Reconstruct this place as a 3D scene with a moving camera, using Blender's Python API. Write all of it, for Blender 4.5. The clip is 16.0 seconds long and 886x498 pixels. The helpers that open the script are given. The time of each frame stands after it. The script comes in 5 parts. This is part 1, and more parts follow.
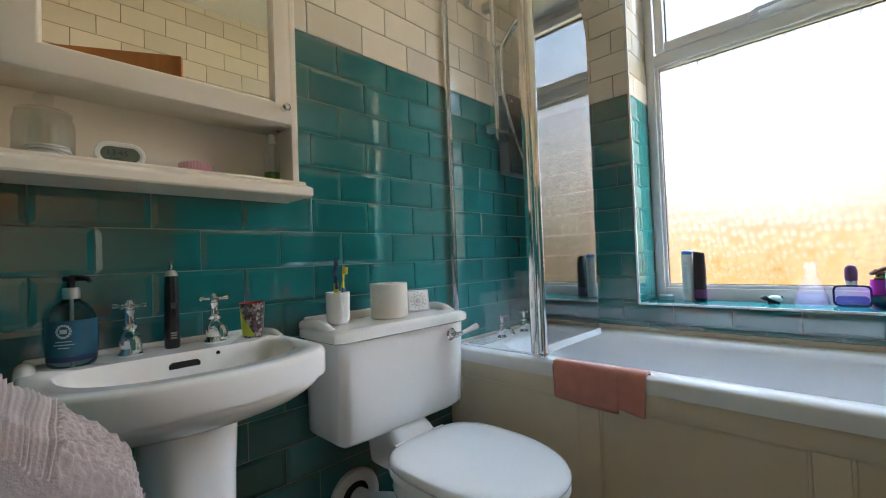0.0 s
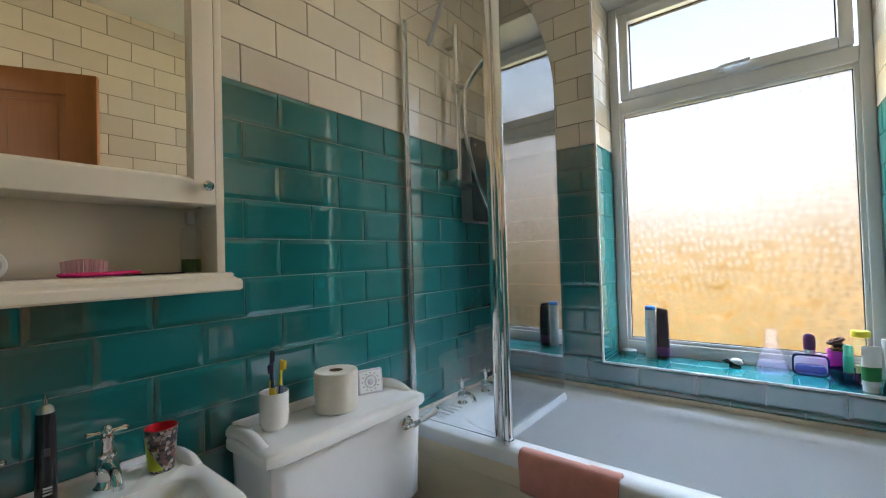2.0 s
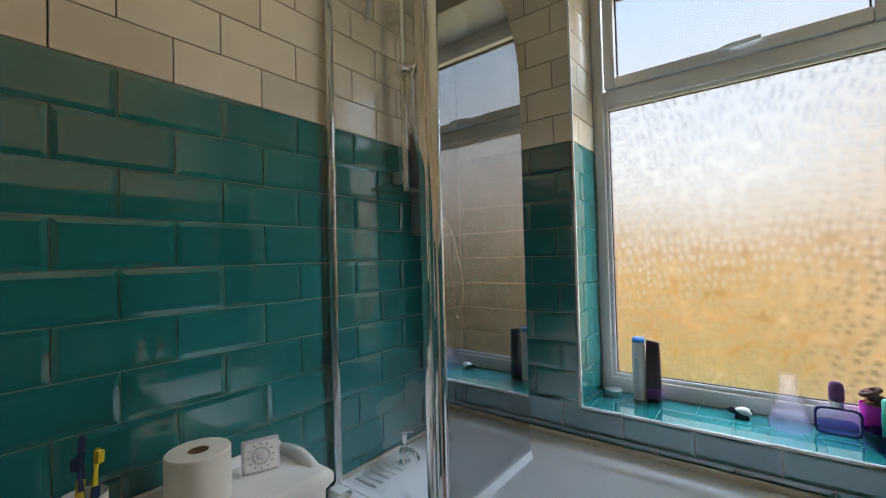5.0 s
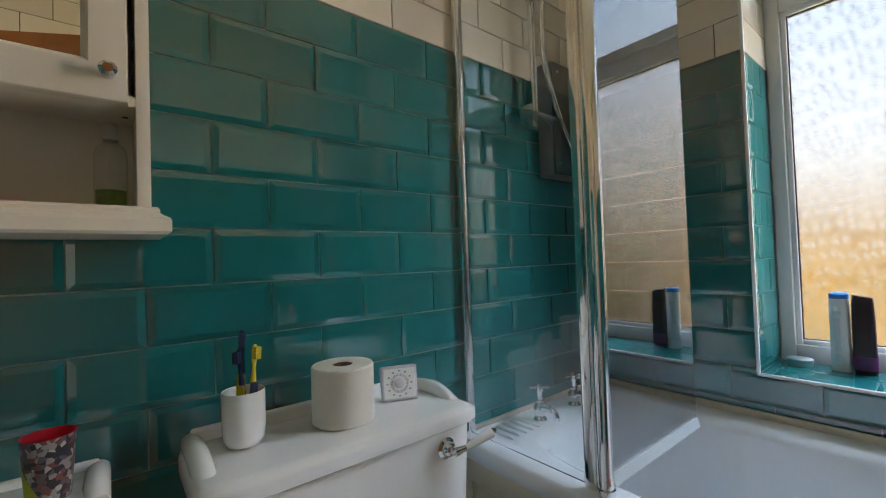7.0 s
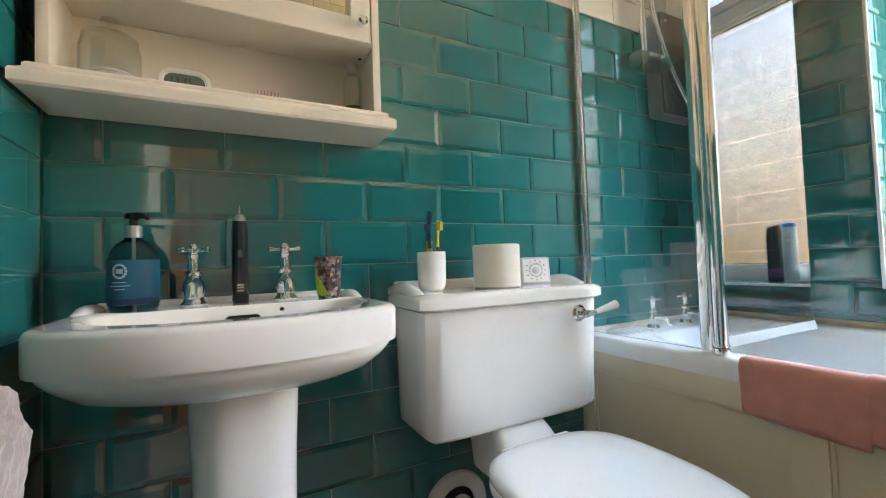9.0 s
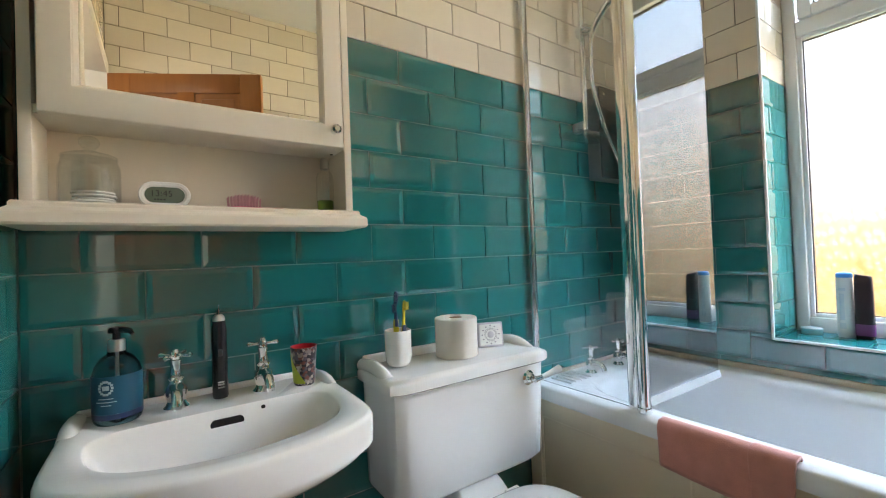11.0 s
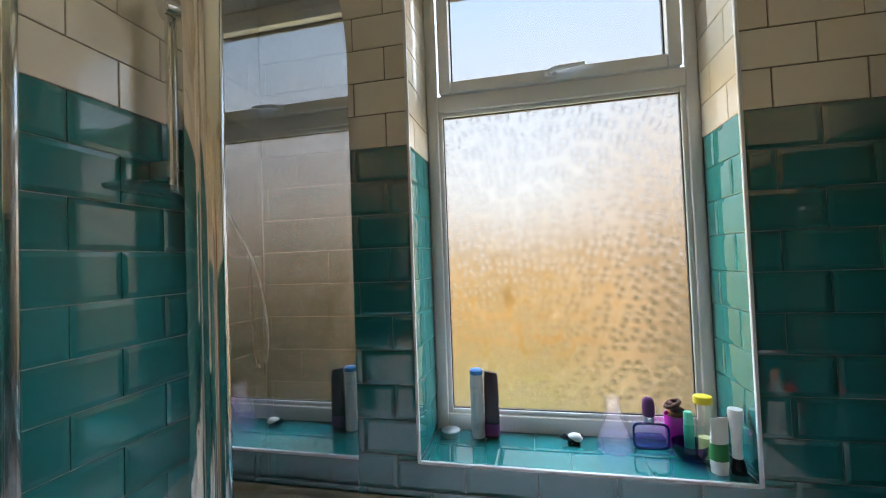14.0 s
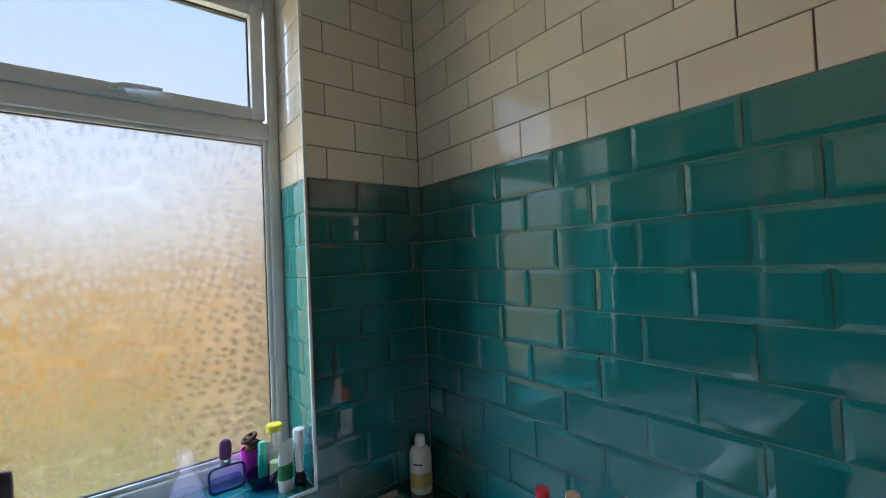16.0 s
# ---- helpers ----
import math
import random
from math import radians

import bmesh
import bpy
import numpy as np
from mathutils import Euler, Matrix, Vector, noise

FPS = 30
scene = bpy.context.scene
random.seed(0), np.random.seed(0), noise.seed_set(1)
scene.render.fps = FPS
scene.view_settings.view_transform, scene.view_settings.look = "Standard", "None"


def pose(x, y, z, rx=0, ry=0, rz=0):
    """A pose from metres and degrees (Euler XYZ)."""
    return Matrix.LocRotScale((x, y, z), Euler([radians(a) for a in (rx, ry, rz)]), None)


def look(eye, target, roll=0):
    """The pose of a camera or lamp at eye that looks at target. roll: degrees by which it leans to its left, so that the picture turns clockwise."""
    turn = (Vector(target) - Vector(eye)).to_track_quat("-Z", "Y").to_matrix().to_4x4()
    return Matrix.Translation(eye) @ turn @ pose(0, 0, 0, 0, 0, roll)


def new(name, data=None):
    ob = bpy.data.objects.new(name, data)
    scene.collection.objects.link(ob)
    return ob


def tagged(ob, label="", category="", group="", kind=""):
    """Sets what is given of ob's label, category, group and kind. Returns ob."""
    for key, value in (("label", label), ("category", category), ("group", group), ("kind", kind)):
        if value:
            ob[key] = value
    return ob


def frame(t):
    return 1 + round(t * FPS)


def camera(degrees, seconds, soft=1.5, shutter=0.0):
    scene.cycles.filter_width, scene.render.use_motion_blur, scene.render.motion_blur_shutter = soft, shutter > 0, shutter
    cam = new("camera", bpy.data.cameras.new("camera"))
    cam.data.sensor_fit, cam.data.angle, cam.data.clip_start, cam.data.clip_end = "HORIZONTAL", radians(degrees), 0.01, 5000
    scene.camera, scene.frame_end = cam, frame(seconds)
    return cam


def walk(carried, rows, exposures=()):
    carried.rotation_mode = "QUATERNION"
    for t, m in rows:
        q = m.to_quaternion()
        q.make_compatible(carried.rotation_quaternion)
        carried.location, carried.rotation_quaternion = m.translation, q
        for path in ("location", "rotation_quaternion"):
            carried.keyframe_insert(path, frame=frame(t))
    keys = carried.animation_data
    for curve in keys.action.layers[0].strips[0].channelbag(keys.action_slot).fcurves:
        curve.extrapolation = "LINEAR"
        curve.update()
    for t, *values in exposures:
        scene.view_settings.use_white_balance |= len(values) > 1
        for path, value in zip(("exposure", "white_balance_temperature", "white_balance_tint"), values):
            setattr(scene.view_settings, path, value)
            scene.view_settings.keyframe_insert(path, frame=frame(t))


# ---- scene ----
cam = camera(94.2, 16.0, 1.1)
PATH = [
    (0, (1.142, -1.894, 0.975), (-0.247, -0.456, 1.024), -2.2),
    (0.5, (1.131, -1.866, 1.075), (-0.234, -0.406, 1.116), -2.0),
    (1, (1.125, -1.834, 1.139), (-0.204, -0.34, 1.167), -1.7),
    (1.5, (1.097, -1.807, 1.187), (-0.185, -0.272, 1.224), -1.6),
    (2, (1.057, -1.788, 1.21), (-0.18, -0.217, 1.251), -1.7),
    (2.5, (1.041, -1.758, 1.265), (-0.164, -0.162, 1.302), -1.7),
    (3, (1.051, -1.68, 1.264), (-0.138, -0.073, 1.313), -1.9),
    (3.5, (1.059, -1.59, 1.244), (-0.125, 0.021, 1.297), -2.1),
    (3.7, (1.059, -1.558, 1.26), (-0.131, 0.049, 1.306), -1.9),
    (6, (0.913, -1.394, 1.282), (-0.406, 0.109, 1.329), -1.9),
    (6.5, (0.862, -1.394, 1.204), (-0.571, 0.001, 1.23), -1.7),
    (7, (0.855, -1.419, 1.103), (-0.701, -0.164, 1.152), -1.9),
    (7.5, (0.857, -1.47, 1.021), (-0.807, -0.362, 1.071), -1.8),
    (8, (0.892, -1.544, 0.946), (-0.835, -0.537, 1.01), -2.0),
    (8.5, (0.927, -1.622, 0.881), (-0.834, -0.675, 0.946), -2.1),
    (8.7, (0.944, -1.645, 0.86), (-0.83, -0.725, 0.932), -2.0),
    (10.8, (1.038, -1.744, 1.036), (-0.642, -0.66, 1.069), -2.1),
    (11, (1.044, -1.748, 1.079), (-0.609, -0.623, 1.112), -2.1),
    (11.5, (1.027, -1.773, 1.205), (-0.539, -0.53, 1.226), -2.1),
    (12, (1.002, -1.71, 1.31), (-0.453, -0.337, 1.332), -2.0),
    (12.5, (0.961, -1.603, 1.346), (-0.369, -0.11, 1.364), -2.0),
    (13, (0.912, -1.463, 1.35), (-0.246, 0.168, 1.368), -2.0),
    (13.3, (0.89, -1.376, 1.336), (-0.128, 0.346, 1.364), -2.1),
    (13.5, (0.872, -1.304, 1.326), (-0.018, 0.486, 1.354), -2.0),
    (14, (0.845, -1.165, 1.331), (0.416, 0.788, 1.388), -2.1),
    (14.5, (0.893, -1.16, 1.357), (0.937, 0.838, 1.422), -2.2),
    (15, (0.916, -1.189, 1.384), (1.435, 0.742, 1.447), -2.4),
    (15.5, (0.929, -1.207, 1.408), (1.845, 0.57, 1.464), -2.5),
    (16, (0.922, -1.23, 1.41), (2.157, 0.342, 1.465), -2.6),
]
EXPOSURES = [(0, 1.0, 6250, 10), (1.5, 0.86, 6250, 10), (3.5, 0.55, 6350, 10), (6, 0.26, 6600, 10), (6.5, 0.3, 6450, 10), (7, 0.46, 6450, 10), (7.5, 1.05, 6450, 10), (8.5, 1.65, 6600, 10), (10.8, 1.45, 6450, 10),
             (11.5, 1.34, 6050, 10), (12, 1.14, 5850, 10), (12.5, 0.93, 5750, 10), (13.5, 0.38, 6400, 10), (14, 0.36, 6550, 10), (14.5, 0.2, 6550, 10), (15, 0.22, 6300, 10), (16, 0.18, 5750, 10)]
walk(cam, [(t, look(eye, target, roll)) for t, eye, target, roll in PATH], EXPOSURES)

# ---- light: overcast-bright sky outside one window ----
world = bpy.data.worlds.new("world")
scene.world = world
world.use_nodes = True
wn = world.node_tree.nodes
sky = wn.new("ShaderNodeTexSky")
sky.sky_type, sky.sun_disc = "NISHITA", False
sky.sun_elevation, sky.sun_rotation = radians(48), radians(200)
world.node_tree.links.new(sky.outputs[0], wn["Background"].inputs[0])
wn["Background"].inputs[1].default_value = 0.15
sun = new("sun", bpy.data.lights.new("sun", "SUN"))
sun.data.energy, sun.data.angle, sun.data.color = 3.0, radians(0.5), (1, 0.95, 0.86)
sun.matrix_basis = look((2, -8, 9), (0.9, 0, 1))
SKY_GLOW = 16.0
# area lamp added on the unseen landing to light the room through its doorway
landing_light = new("landing_fill", bpy.data.lights.new("landing_fill", "AREA"))
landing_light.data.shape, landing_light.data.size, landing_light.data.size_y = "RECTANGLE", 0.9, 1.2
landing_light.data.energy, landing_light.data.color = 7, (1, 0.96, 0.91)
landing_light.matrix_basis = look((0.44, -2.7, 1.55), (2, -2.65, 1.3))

# ---- materials ----


class Nodes:
    """A small wrapper for building node materials."""

    def __init__(self, name):
        self.mat = bpy.data.materials.new(name)
        self.mat.use_nodes = True
        self.tree = self.mat.node_tree
        self.bsdf = self.tree.nodes["Principled BSDF"]
        self.out = self.tree.nodes["Material Output"]

    def add(self, kind, **inputs):
        n = self.tree.nodes.new(kind)
        for key, value in inputs.items():
            n.inputs[key.replace("_", " ")].default_value = value
        return n

    def link(self, a, b):
        self.tree.links.new(a, b)

    def math(self, op, a, b=0.0, clamp=False):
        n = self.tree.nodes.new("ShaderNodeMath")
        n.operation, n.use_clamp = op, clamp
        for i, v in enumerate((a, b)):
            if isinstance(v, (int, float)):
                n.inputs[i].default_value = v
            else:
                self.link(v, n.inputs[i])
        return n.outputs[0]

    def mix(self, fac, a, b):
        n = self.tree.nodes.new("ShaderNodeMix")
        n.data_type = "RGBA"
        for i, v in ((0, fac), (6, a), (7, b)):
            if isinstance(v, (int, float)):
                n.inputs[i].default_value = v
            elif isinstance(v, tuple):
                n.inputs[i].default_value = (*v[:3], 1)
            else:
                self.link(v, n.inputs[i])
        return n.outputs[2]

    def coords(self, kind="Object"):
        return self.add("ShaderNodeTexCoord").outputs[kind]

    def noise(self, scale, detail=3, vec=None, rough=0.55):
        n = self.add("ShaderNodeTexNoise", Scale=scale, Detail=detail, Roughness=rough)
        self.link(vec if vec is not None else self.coords(), n.inputs["Vector"])
        return n.outputs["Fac"]

    def bump(self, height, strength, distance=0.002):
        n = self.add("ShaderNodeBump", Strength=strength, Distance=distance)
        self.link(height, n.inputs["Height"])
        self.link(n.outputs[0], self.bsdf.inputs["Normal"])


def surface(name, colour, rough=0.5, metal=0.0, vary=0.12, scale=8.0, grain=120.0, relief=0.15, rough_vary=0.1, coat=0.0, spec=0.5, per_object=0.0, sheen=0.0):
    """A painted, glazed or woven surface: colour with variation at two scales, uneven gloss and fine relief."""
    n = Nodes(name)
    big, small = n.noise(scale, 4), n.noise(grain, 2)
    lo = tuple(c * (1 - vary) for c in colour)
    hi = tuple(min(1, c * (1 + vary * 0.6)) for c in colour)
    col = n.mix(big, lo, hi)
    col = n.mix(n.math("MULTIPLY", small, vary * 0.6), col, tuple(c * 0.55 for c in colour))
    if per_object:
        r = n.add("ShaderNodeObjectInfo").outputs["Random"]
        col = n.mix(n.math("MULTIPLY", r, per_object), col, tuple(c * 0.6 for c in colour))
    n.link(col, n.bsdf.inputs["Base Color"])
    n.link(n.math("ADD", n.math("MULTIPLY", big, rough_vary), max(0.0, rough - rough_vary / 2), True), n.bsdf.inputs["Roughness"])
    n.bsdf.inputs["Metallic"].default_value = metal
    n.bsdf.inputs["Specular IOR Level"].default_value = spec
    n.bsdf.inputs["Coat Weight"].default_value = coat
    n.bsdf.inputs["Coat Roughness"].default_value = 0.04
    if sheen:
        n.bsdf.inputs["Sheen Weight"].default_value = sheen
    if relief:
        n.bump(small, relief, 0.001)
    return n.mat


def tile_glaze(name, colour, rough, wave, spec):
    """Glazed ceramic: slow waves in the glaze, faint mottling, a tone of its own for each tile."""
    n = Nodes(name)
    info = n.add("ShaderNodeObjectInfo")
    r = info.outputs["Random"]
    shift = n.add("ShaderNodeVectorMath")
    shift.operation = "MULTIPLY_ADD"
    n.link(info.outputs["Location"], shift.inputs[0])
    shift.inputs[1].default_value = (7.3, 5.1, 3.7)
    n.link(n.coords(), shift.inputs[2])
    v = shift.outputs[0]
    big, fine = n.noise(9, 3, v), n.noise(160, 2, v)
    col = n.mix(r, tuple(c * 0.86 for c in colour), tuple(min(1, c * 1.1) for c in colour))
    col = n.mix(n.math("MULTIPLY", big, 0.35), col, tuple(c * 0.72 for c in colour))
    n.link(col, n.bsdf.inputs["Base Color"])
    n.link(n.math("ADD", n.math("MULTIPLY", fine, 0.06), rough), n.bsdf.inputs["Roughness"])
    n.bsdf.inputs["Specular IOR Level"].default_value = spec
    n.bsdf.inputs["IOR"].default_value = 2.2
    n.bump(n.noise(14, 2, v), wave, 0.004)
    return n.mat


def chrome_metal(name, colour=(0.82, 0.83, 0.84), rough=0.08):
    return surface(name, colour, rough, 1.0, vary=0.05, scale=14, relief=0, rough_vary=0.05)


def clear_glass(name, ior, tint=(1, 1, 1), rough=0.0):
    """A thin clear sheet: seen through, with a mirror gloss that grows at grazing angles, and faint smears."""
    n = Nodes(name)
    facing = n.add("ShaderNodeLayerWeight", Blend=0.5).outputs["Facing"]
    share = n.math("ADD", n.math("MULTIPLY", n.math("POWER", facing, 4.0), 0.7), 0.16 * (ior - 1))
    clear = n.add("ShaderNodeBsdfTransparent")
    clear.inputs[0].default_value = (*tint, 1)
    gloss = n.add("ShaderNodeBsdfGlossy", Roughness=rough)
    n.link(n.math("MULTIPLY", n.noise(5, 4), 0.03 + rough), gloss.inputs["Roughness"])
    m = n.add("ShaderNodeMixShader")
    for i, o in enumerate((share, clear.outputs[0], gloss.outputs[0])):
        n.link(o, m.inputs[i])
    n.link(m.outputs[0], n.out.inputs[0])
    return n.mat


def solid_glass(name, colour, rough=0.0, ior=1.45):
    n = Nodes(name)
    n.bsdf.inputs["Base Color"].default_value = (*colour, 1)
    n.bsdf.inputs["Transmission Weight"].default_value = 1
    n.bsdf.inputs["IOR"].default_value = ior
    n.bsdf.inputs["Roughness"].default_value = rough
    return n.mat


def cloudy_glass(name, ior, tint, glow, share):
    """A thin clear sheet with a cloudy film that lets a little light through diffusely."""
    mat = clear_glass(name, ior, tint)
    tree = mat.node_tree
    out = tree.nodes["Material Output"]
    through_film = tree.nodes.new("ShaderNodeBsdfTranslucent")
    through_film.inputs[0].default_value = (*glow, 1)
    blend = tree.nodes.new("ShaderNodeMixShader")
    blend.inputs[0].default_value = share
    tree.links.new(out.inputs[0].links[0].from_socket, blend.inputs[1])
    tree.links.new(through_film.outputs[0], blend.inputs[2])
    tree.links.new(blend.outputs[0], out.inputs[0])
    return mat


def flower_glass(name, tint, relief):
    """Obscure window glass with pressed daisy rosettes."""
    n = Nodes(name)
    sep = n.add("ShaderNodeSeparateXYZ")
    n.link(n.coords(), sep.inputs[0])
    flat = n.add("ShaderNodeCombineXYZ")
    n.link(sep.outputs["X"], flat.inputs["X"])
    n.link(sep.outputs["Z"], flat.inputs["Y"])
    vor = n.add("ShaderNodeTexVoronoi", Scale=23.0, Randomness=0.8)
    vor.voronoi_dimensions = "2D"
    n.link(flat.outputs[0], vor.inputs["Vector"])
    d = n.add("ShaderNodeVectorMath")
    d.operation = "SUBTRACT"
    n.link(flat.outputs[0], d.inputs[0])
    n.link(vor.outputs["Position"], d.inputs[1])
    ds = n.add("ShaderNodeSeparateXYZ")
    n.link(d.outputs[0], ds.inputs[0])
    ang = n.math("ARCTAN2", ds.outputs["Y"], ds.outputs["X"])
    petals = n.math("SINE", n.math("MULTIPLY", ang, 19.0))
    dist = vor.outputs["Distance"]
    inner = n.math("MULTIPLY", n.math("SUBTRACT", dist, 0.07), 4.0, True)
    outer = n.math("SUBTRACT", 1.0, n.math("MULTIPLY", n.math("SUBTRACT", dist, 0.50, True), 6.0), True)
    h = n.math("ADD", n.math("MULTIPLY", n.math("MULTIPLY", petals, inner), outer), n.math("MULTIPLY", n.noise(140, 2), 0.25))
    n.bump(h, 1.0, relief)
    n.bsdf.inputs["Base Color"].default_value = (*tint, 1)
    n.bsdf.inputs["Transmission Weight"].default_value = 1
    n.bsdf.inputs["IOR"].default_value = 1.45
    n.bsdf.inputs["Roughness"].default_value = 0.015
    return n.mat


def glow_backdrop(name):
    """Distance outside: a dry garden under haze and pale sky, out of focus."""
    n = Nodes(name)
    sep = n.add("ShaderNodeSeparateXYZ")
    n.link(n.coords(), sep.inputs[0])
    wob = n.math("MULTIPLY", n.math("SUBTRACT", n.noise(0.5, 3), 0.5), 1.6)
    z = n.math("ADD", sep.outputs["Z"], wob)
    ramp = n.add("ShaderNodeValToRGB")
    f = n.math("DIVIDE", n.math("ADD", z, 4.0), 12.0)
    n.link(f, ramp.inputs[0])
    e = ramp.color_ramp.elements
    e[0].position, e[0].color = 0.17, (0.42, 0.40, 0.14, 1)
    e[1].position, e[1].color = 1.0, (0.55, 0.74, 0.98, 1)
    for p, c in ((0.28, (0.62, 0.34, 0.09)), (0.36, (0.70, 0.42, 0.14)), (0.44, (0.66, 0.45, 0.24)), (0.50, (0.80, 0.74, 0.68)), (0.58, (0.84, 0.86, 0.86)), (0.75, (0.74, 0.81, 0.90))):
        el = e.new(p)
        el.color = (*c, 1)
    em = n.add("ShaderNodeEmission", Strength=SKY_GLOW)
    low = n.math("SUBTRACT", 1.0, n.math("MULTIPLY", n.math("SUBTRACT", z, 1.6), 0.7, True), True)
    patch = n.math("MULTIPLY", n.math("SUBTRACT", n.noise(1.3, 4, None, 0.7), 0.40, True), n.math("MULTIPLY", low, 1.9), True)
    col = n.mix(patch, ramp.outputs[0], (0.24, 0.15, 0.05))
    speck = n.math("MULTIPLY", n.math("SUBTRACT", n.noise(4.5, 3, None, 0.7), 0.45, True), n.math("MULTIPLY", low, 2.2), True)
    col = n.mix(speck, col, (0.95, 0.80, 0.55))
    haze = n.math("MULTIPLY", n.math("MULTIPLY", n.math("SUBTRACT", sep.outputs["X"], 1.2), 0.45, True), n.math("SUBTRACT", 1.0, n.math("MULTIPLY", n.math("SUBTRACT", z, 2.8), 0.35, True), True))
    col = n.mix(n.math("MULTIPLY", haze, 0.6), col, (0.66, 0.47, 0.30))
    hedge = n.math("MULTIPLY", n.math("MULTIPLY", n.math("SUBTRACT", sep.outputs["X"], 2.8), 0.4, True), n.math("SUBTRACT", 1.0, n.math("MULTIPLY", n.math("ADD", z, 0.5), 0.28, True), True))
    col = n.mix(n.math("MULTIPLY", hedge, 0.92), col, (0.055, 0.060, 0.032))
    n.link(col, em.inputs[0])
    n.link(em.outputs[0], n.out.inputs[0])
    return n.mat


def pine_wood(name, colour, dark):
    n = Nodes(name)
    mp = n.add("ShaderNodeMapping")
    mp.inputs["Scale"].default_value = (9, 9, 0.7)
    n.link(n.coords(), mp.inputs[0])
    g = n.noise(3, 5, mp.outputs[0])
    f = n.noise(22, 3, mp.outputs[0])
    col = n.mix(g, dark, colour)
    col = n.mix(n.math("MULTIPLY", f, 0.4), col, dark)
    n.link(col, n.bsdf.inputs["Base Color"])
    n.bsdf.inputs["Roughness"].default_value = 0.42
    n.bump(f, 0.1, 0.001)
    return n.mat


GREEN = tile_glaze("green_glaze", (0.010, 0.120, 0.119), 0.0, 0.05, 0.5)
CREAM = tile_glaze("cream_glaze", (0.74, 0.67, 0.56), 0.0, 0.04, 0.5)
GROUT_LIGHT = surface("light_grout", (0.22, 0.30, 0.285), 0.8, relief=0.4)
GROUT_DARK = surface("dark_grout", (0.10, 0.075, 0.055), 0.85, relief=0.4)
PLASTER = surface("white_plaster", (0.62, 0.61, 0.585), 0.8, vary=0.05, relief=0.2)
# landing walls are unseen; dark tone chosen to dim their reflection in the tiles
LANDING_DARK = surface("unseen_landing_dark", (0.33, 0.30, 0.27), 0.8, vary=0.06, relief=0.2)
CEILING_PAINT = surface("white_ceiling_paint", (0.80, 0.79, 0.77), 0.85, vary=0.04, relief=0.2)
PAINT = surface("cream_satin_paint", (0.78, 0.72, 0.61), 0.38, vary=0.05, relief=0.06)
PANEL_PAINT = surface("beige_panel_paint", (0.74, 0.63, 0.46), 0.45, vary=0.06, relief=0.06)
UPVC = surface("white_plastic_frame", (0.74, 0.75, 0.76), 0.32, vary=0.05, relief=0.03)
CERAMIC = surface("white_vitreous_china", (0.84, 0.84, 0.825), 0.10, vary=0.03, scale=5, relief=0.015, rough_vary=0.05, coat=0.4)
ACRYLIC = surface("white_bath_acrylic", (0.78, 0.79, 0.81), 0.16, vary=0.04, scale=6, relief=0.02, coat=0.2)
CHROME = chrome_metal("chrome")
SATIN = chrome_metal("brushed_aluminium", (0.62, 0.62, 0.62), 0.28)
SCREEN_GLASS = solid_glass("screen_glass", (0.985, 0.995, 0.99), 0.0, 1.5)
LEAF_GLASS = clear_glass("coated_leaf_glass", 3.3, (0.64, 0.66, 0.66))
THIN_GLASS = clear_glass("jar_glass", 1.5, (0.97, 0.98, 0.97))
WINDOW_GLASS = flower_glass("daisy_obscure_glass", (0.0585, 0.0585, 0.0585), 0.00042)
TOP_GLASS = flower_glass("faint_obscure_glass", (0.057, 0.057, 0.057), 0.00004)
MIRROR = surface("mirror_silver", (0.90, 0.90, 0.87), 0.0, 1.0, vary=0.02, scale=3, relief=0, rough_vary=0.0)
BLACK = surface("black_plastic", (0.012, 0.012, 0.016), 0.22, relief=0.03)
CHARCOAL = surface("charcoal_plastic", (0.05, 0.05, 0.055), 0.35, relief=0.06)
WHITE_PLASTIC = surface("white_plastic", (0.80, 0.80, 0.78), 0.3, vary=0.04, relief=0.03)
RUBBER = surface("black_gasket", (0.015, 0.015, 0.017), 0.6)
PINE = pine_wood("varnished_pine", (0.42, 0.165, 0.040), (0.24, 0.080, 0.017))
FLOOR_VINYL = surface("grey_floor_vinyl", (0.42, 0.39, 0.36), 0.45, vary=0.25, scale=3, grain=60)
SEALANT = surface("cream_sealant", (0.62, 0.56, 0.46), 0.5, vary=0.2, scale=12)

# ---- mesh helpers ----


def finish(ob, bm, material, angle=40, smooth=True):
    bmesh.ops.recalc_face_normals(bm, faces=bm.faces)
    bm.to_mesh(ob.data)
    bm.free()
    for m in (material if isinstance(material, (list, tuple)) else [material]):
        ob.data.materials.append(m)
    if smooth:
        ob.data.polygons.foreach_set("use_smooth", [True] * len(ob.data.polygons))
        ob.data.set_sharp_from_angle(angle=radians(angle))
    return ob


def part(name, bm, material, parent=None, label="", angle=40):
    """One mesh object, under a thing or a part when a parent is given."""
    ob = finish(new(name, bpy.data.meshes.new(name)), bm, material, angle)
    if parent:
        ob.parent = parent
    return tagged(ob, label)


def thing(name, x, y, z, label, category, group="", kind="", turn=0):
    ob = new(name)
    ob.empty_display_size = 0.02
    ob.matrix_basis = pose(x, y, z, 0, 0, turn)
    return tagged(ob, label, category, group, kind)


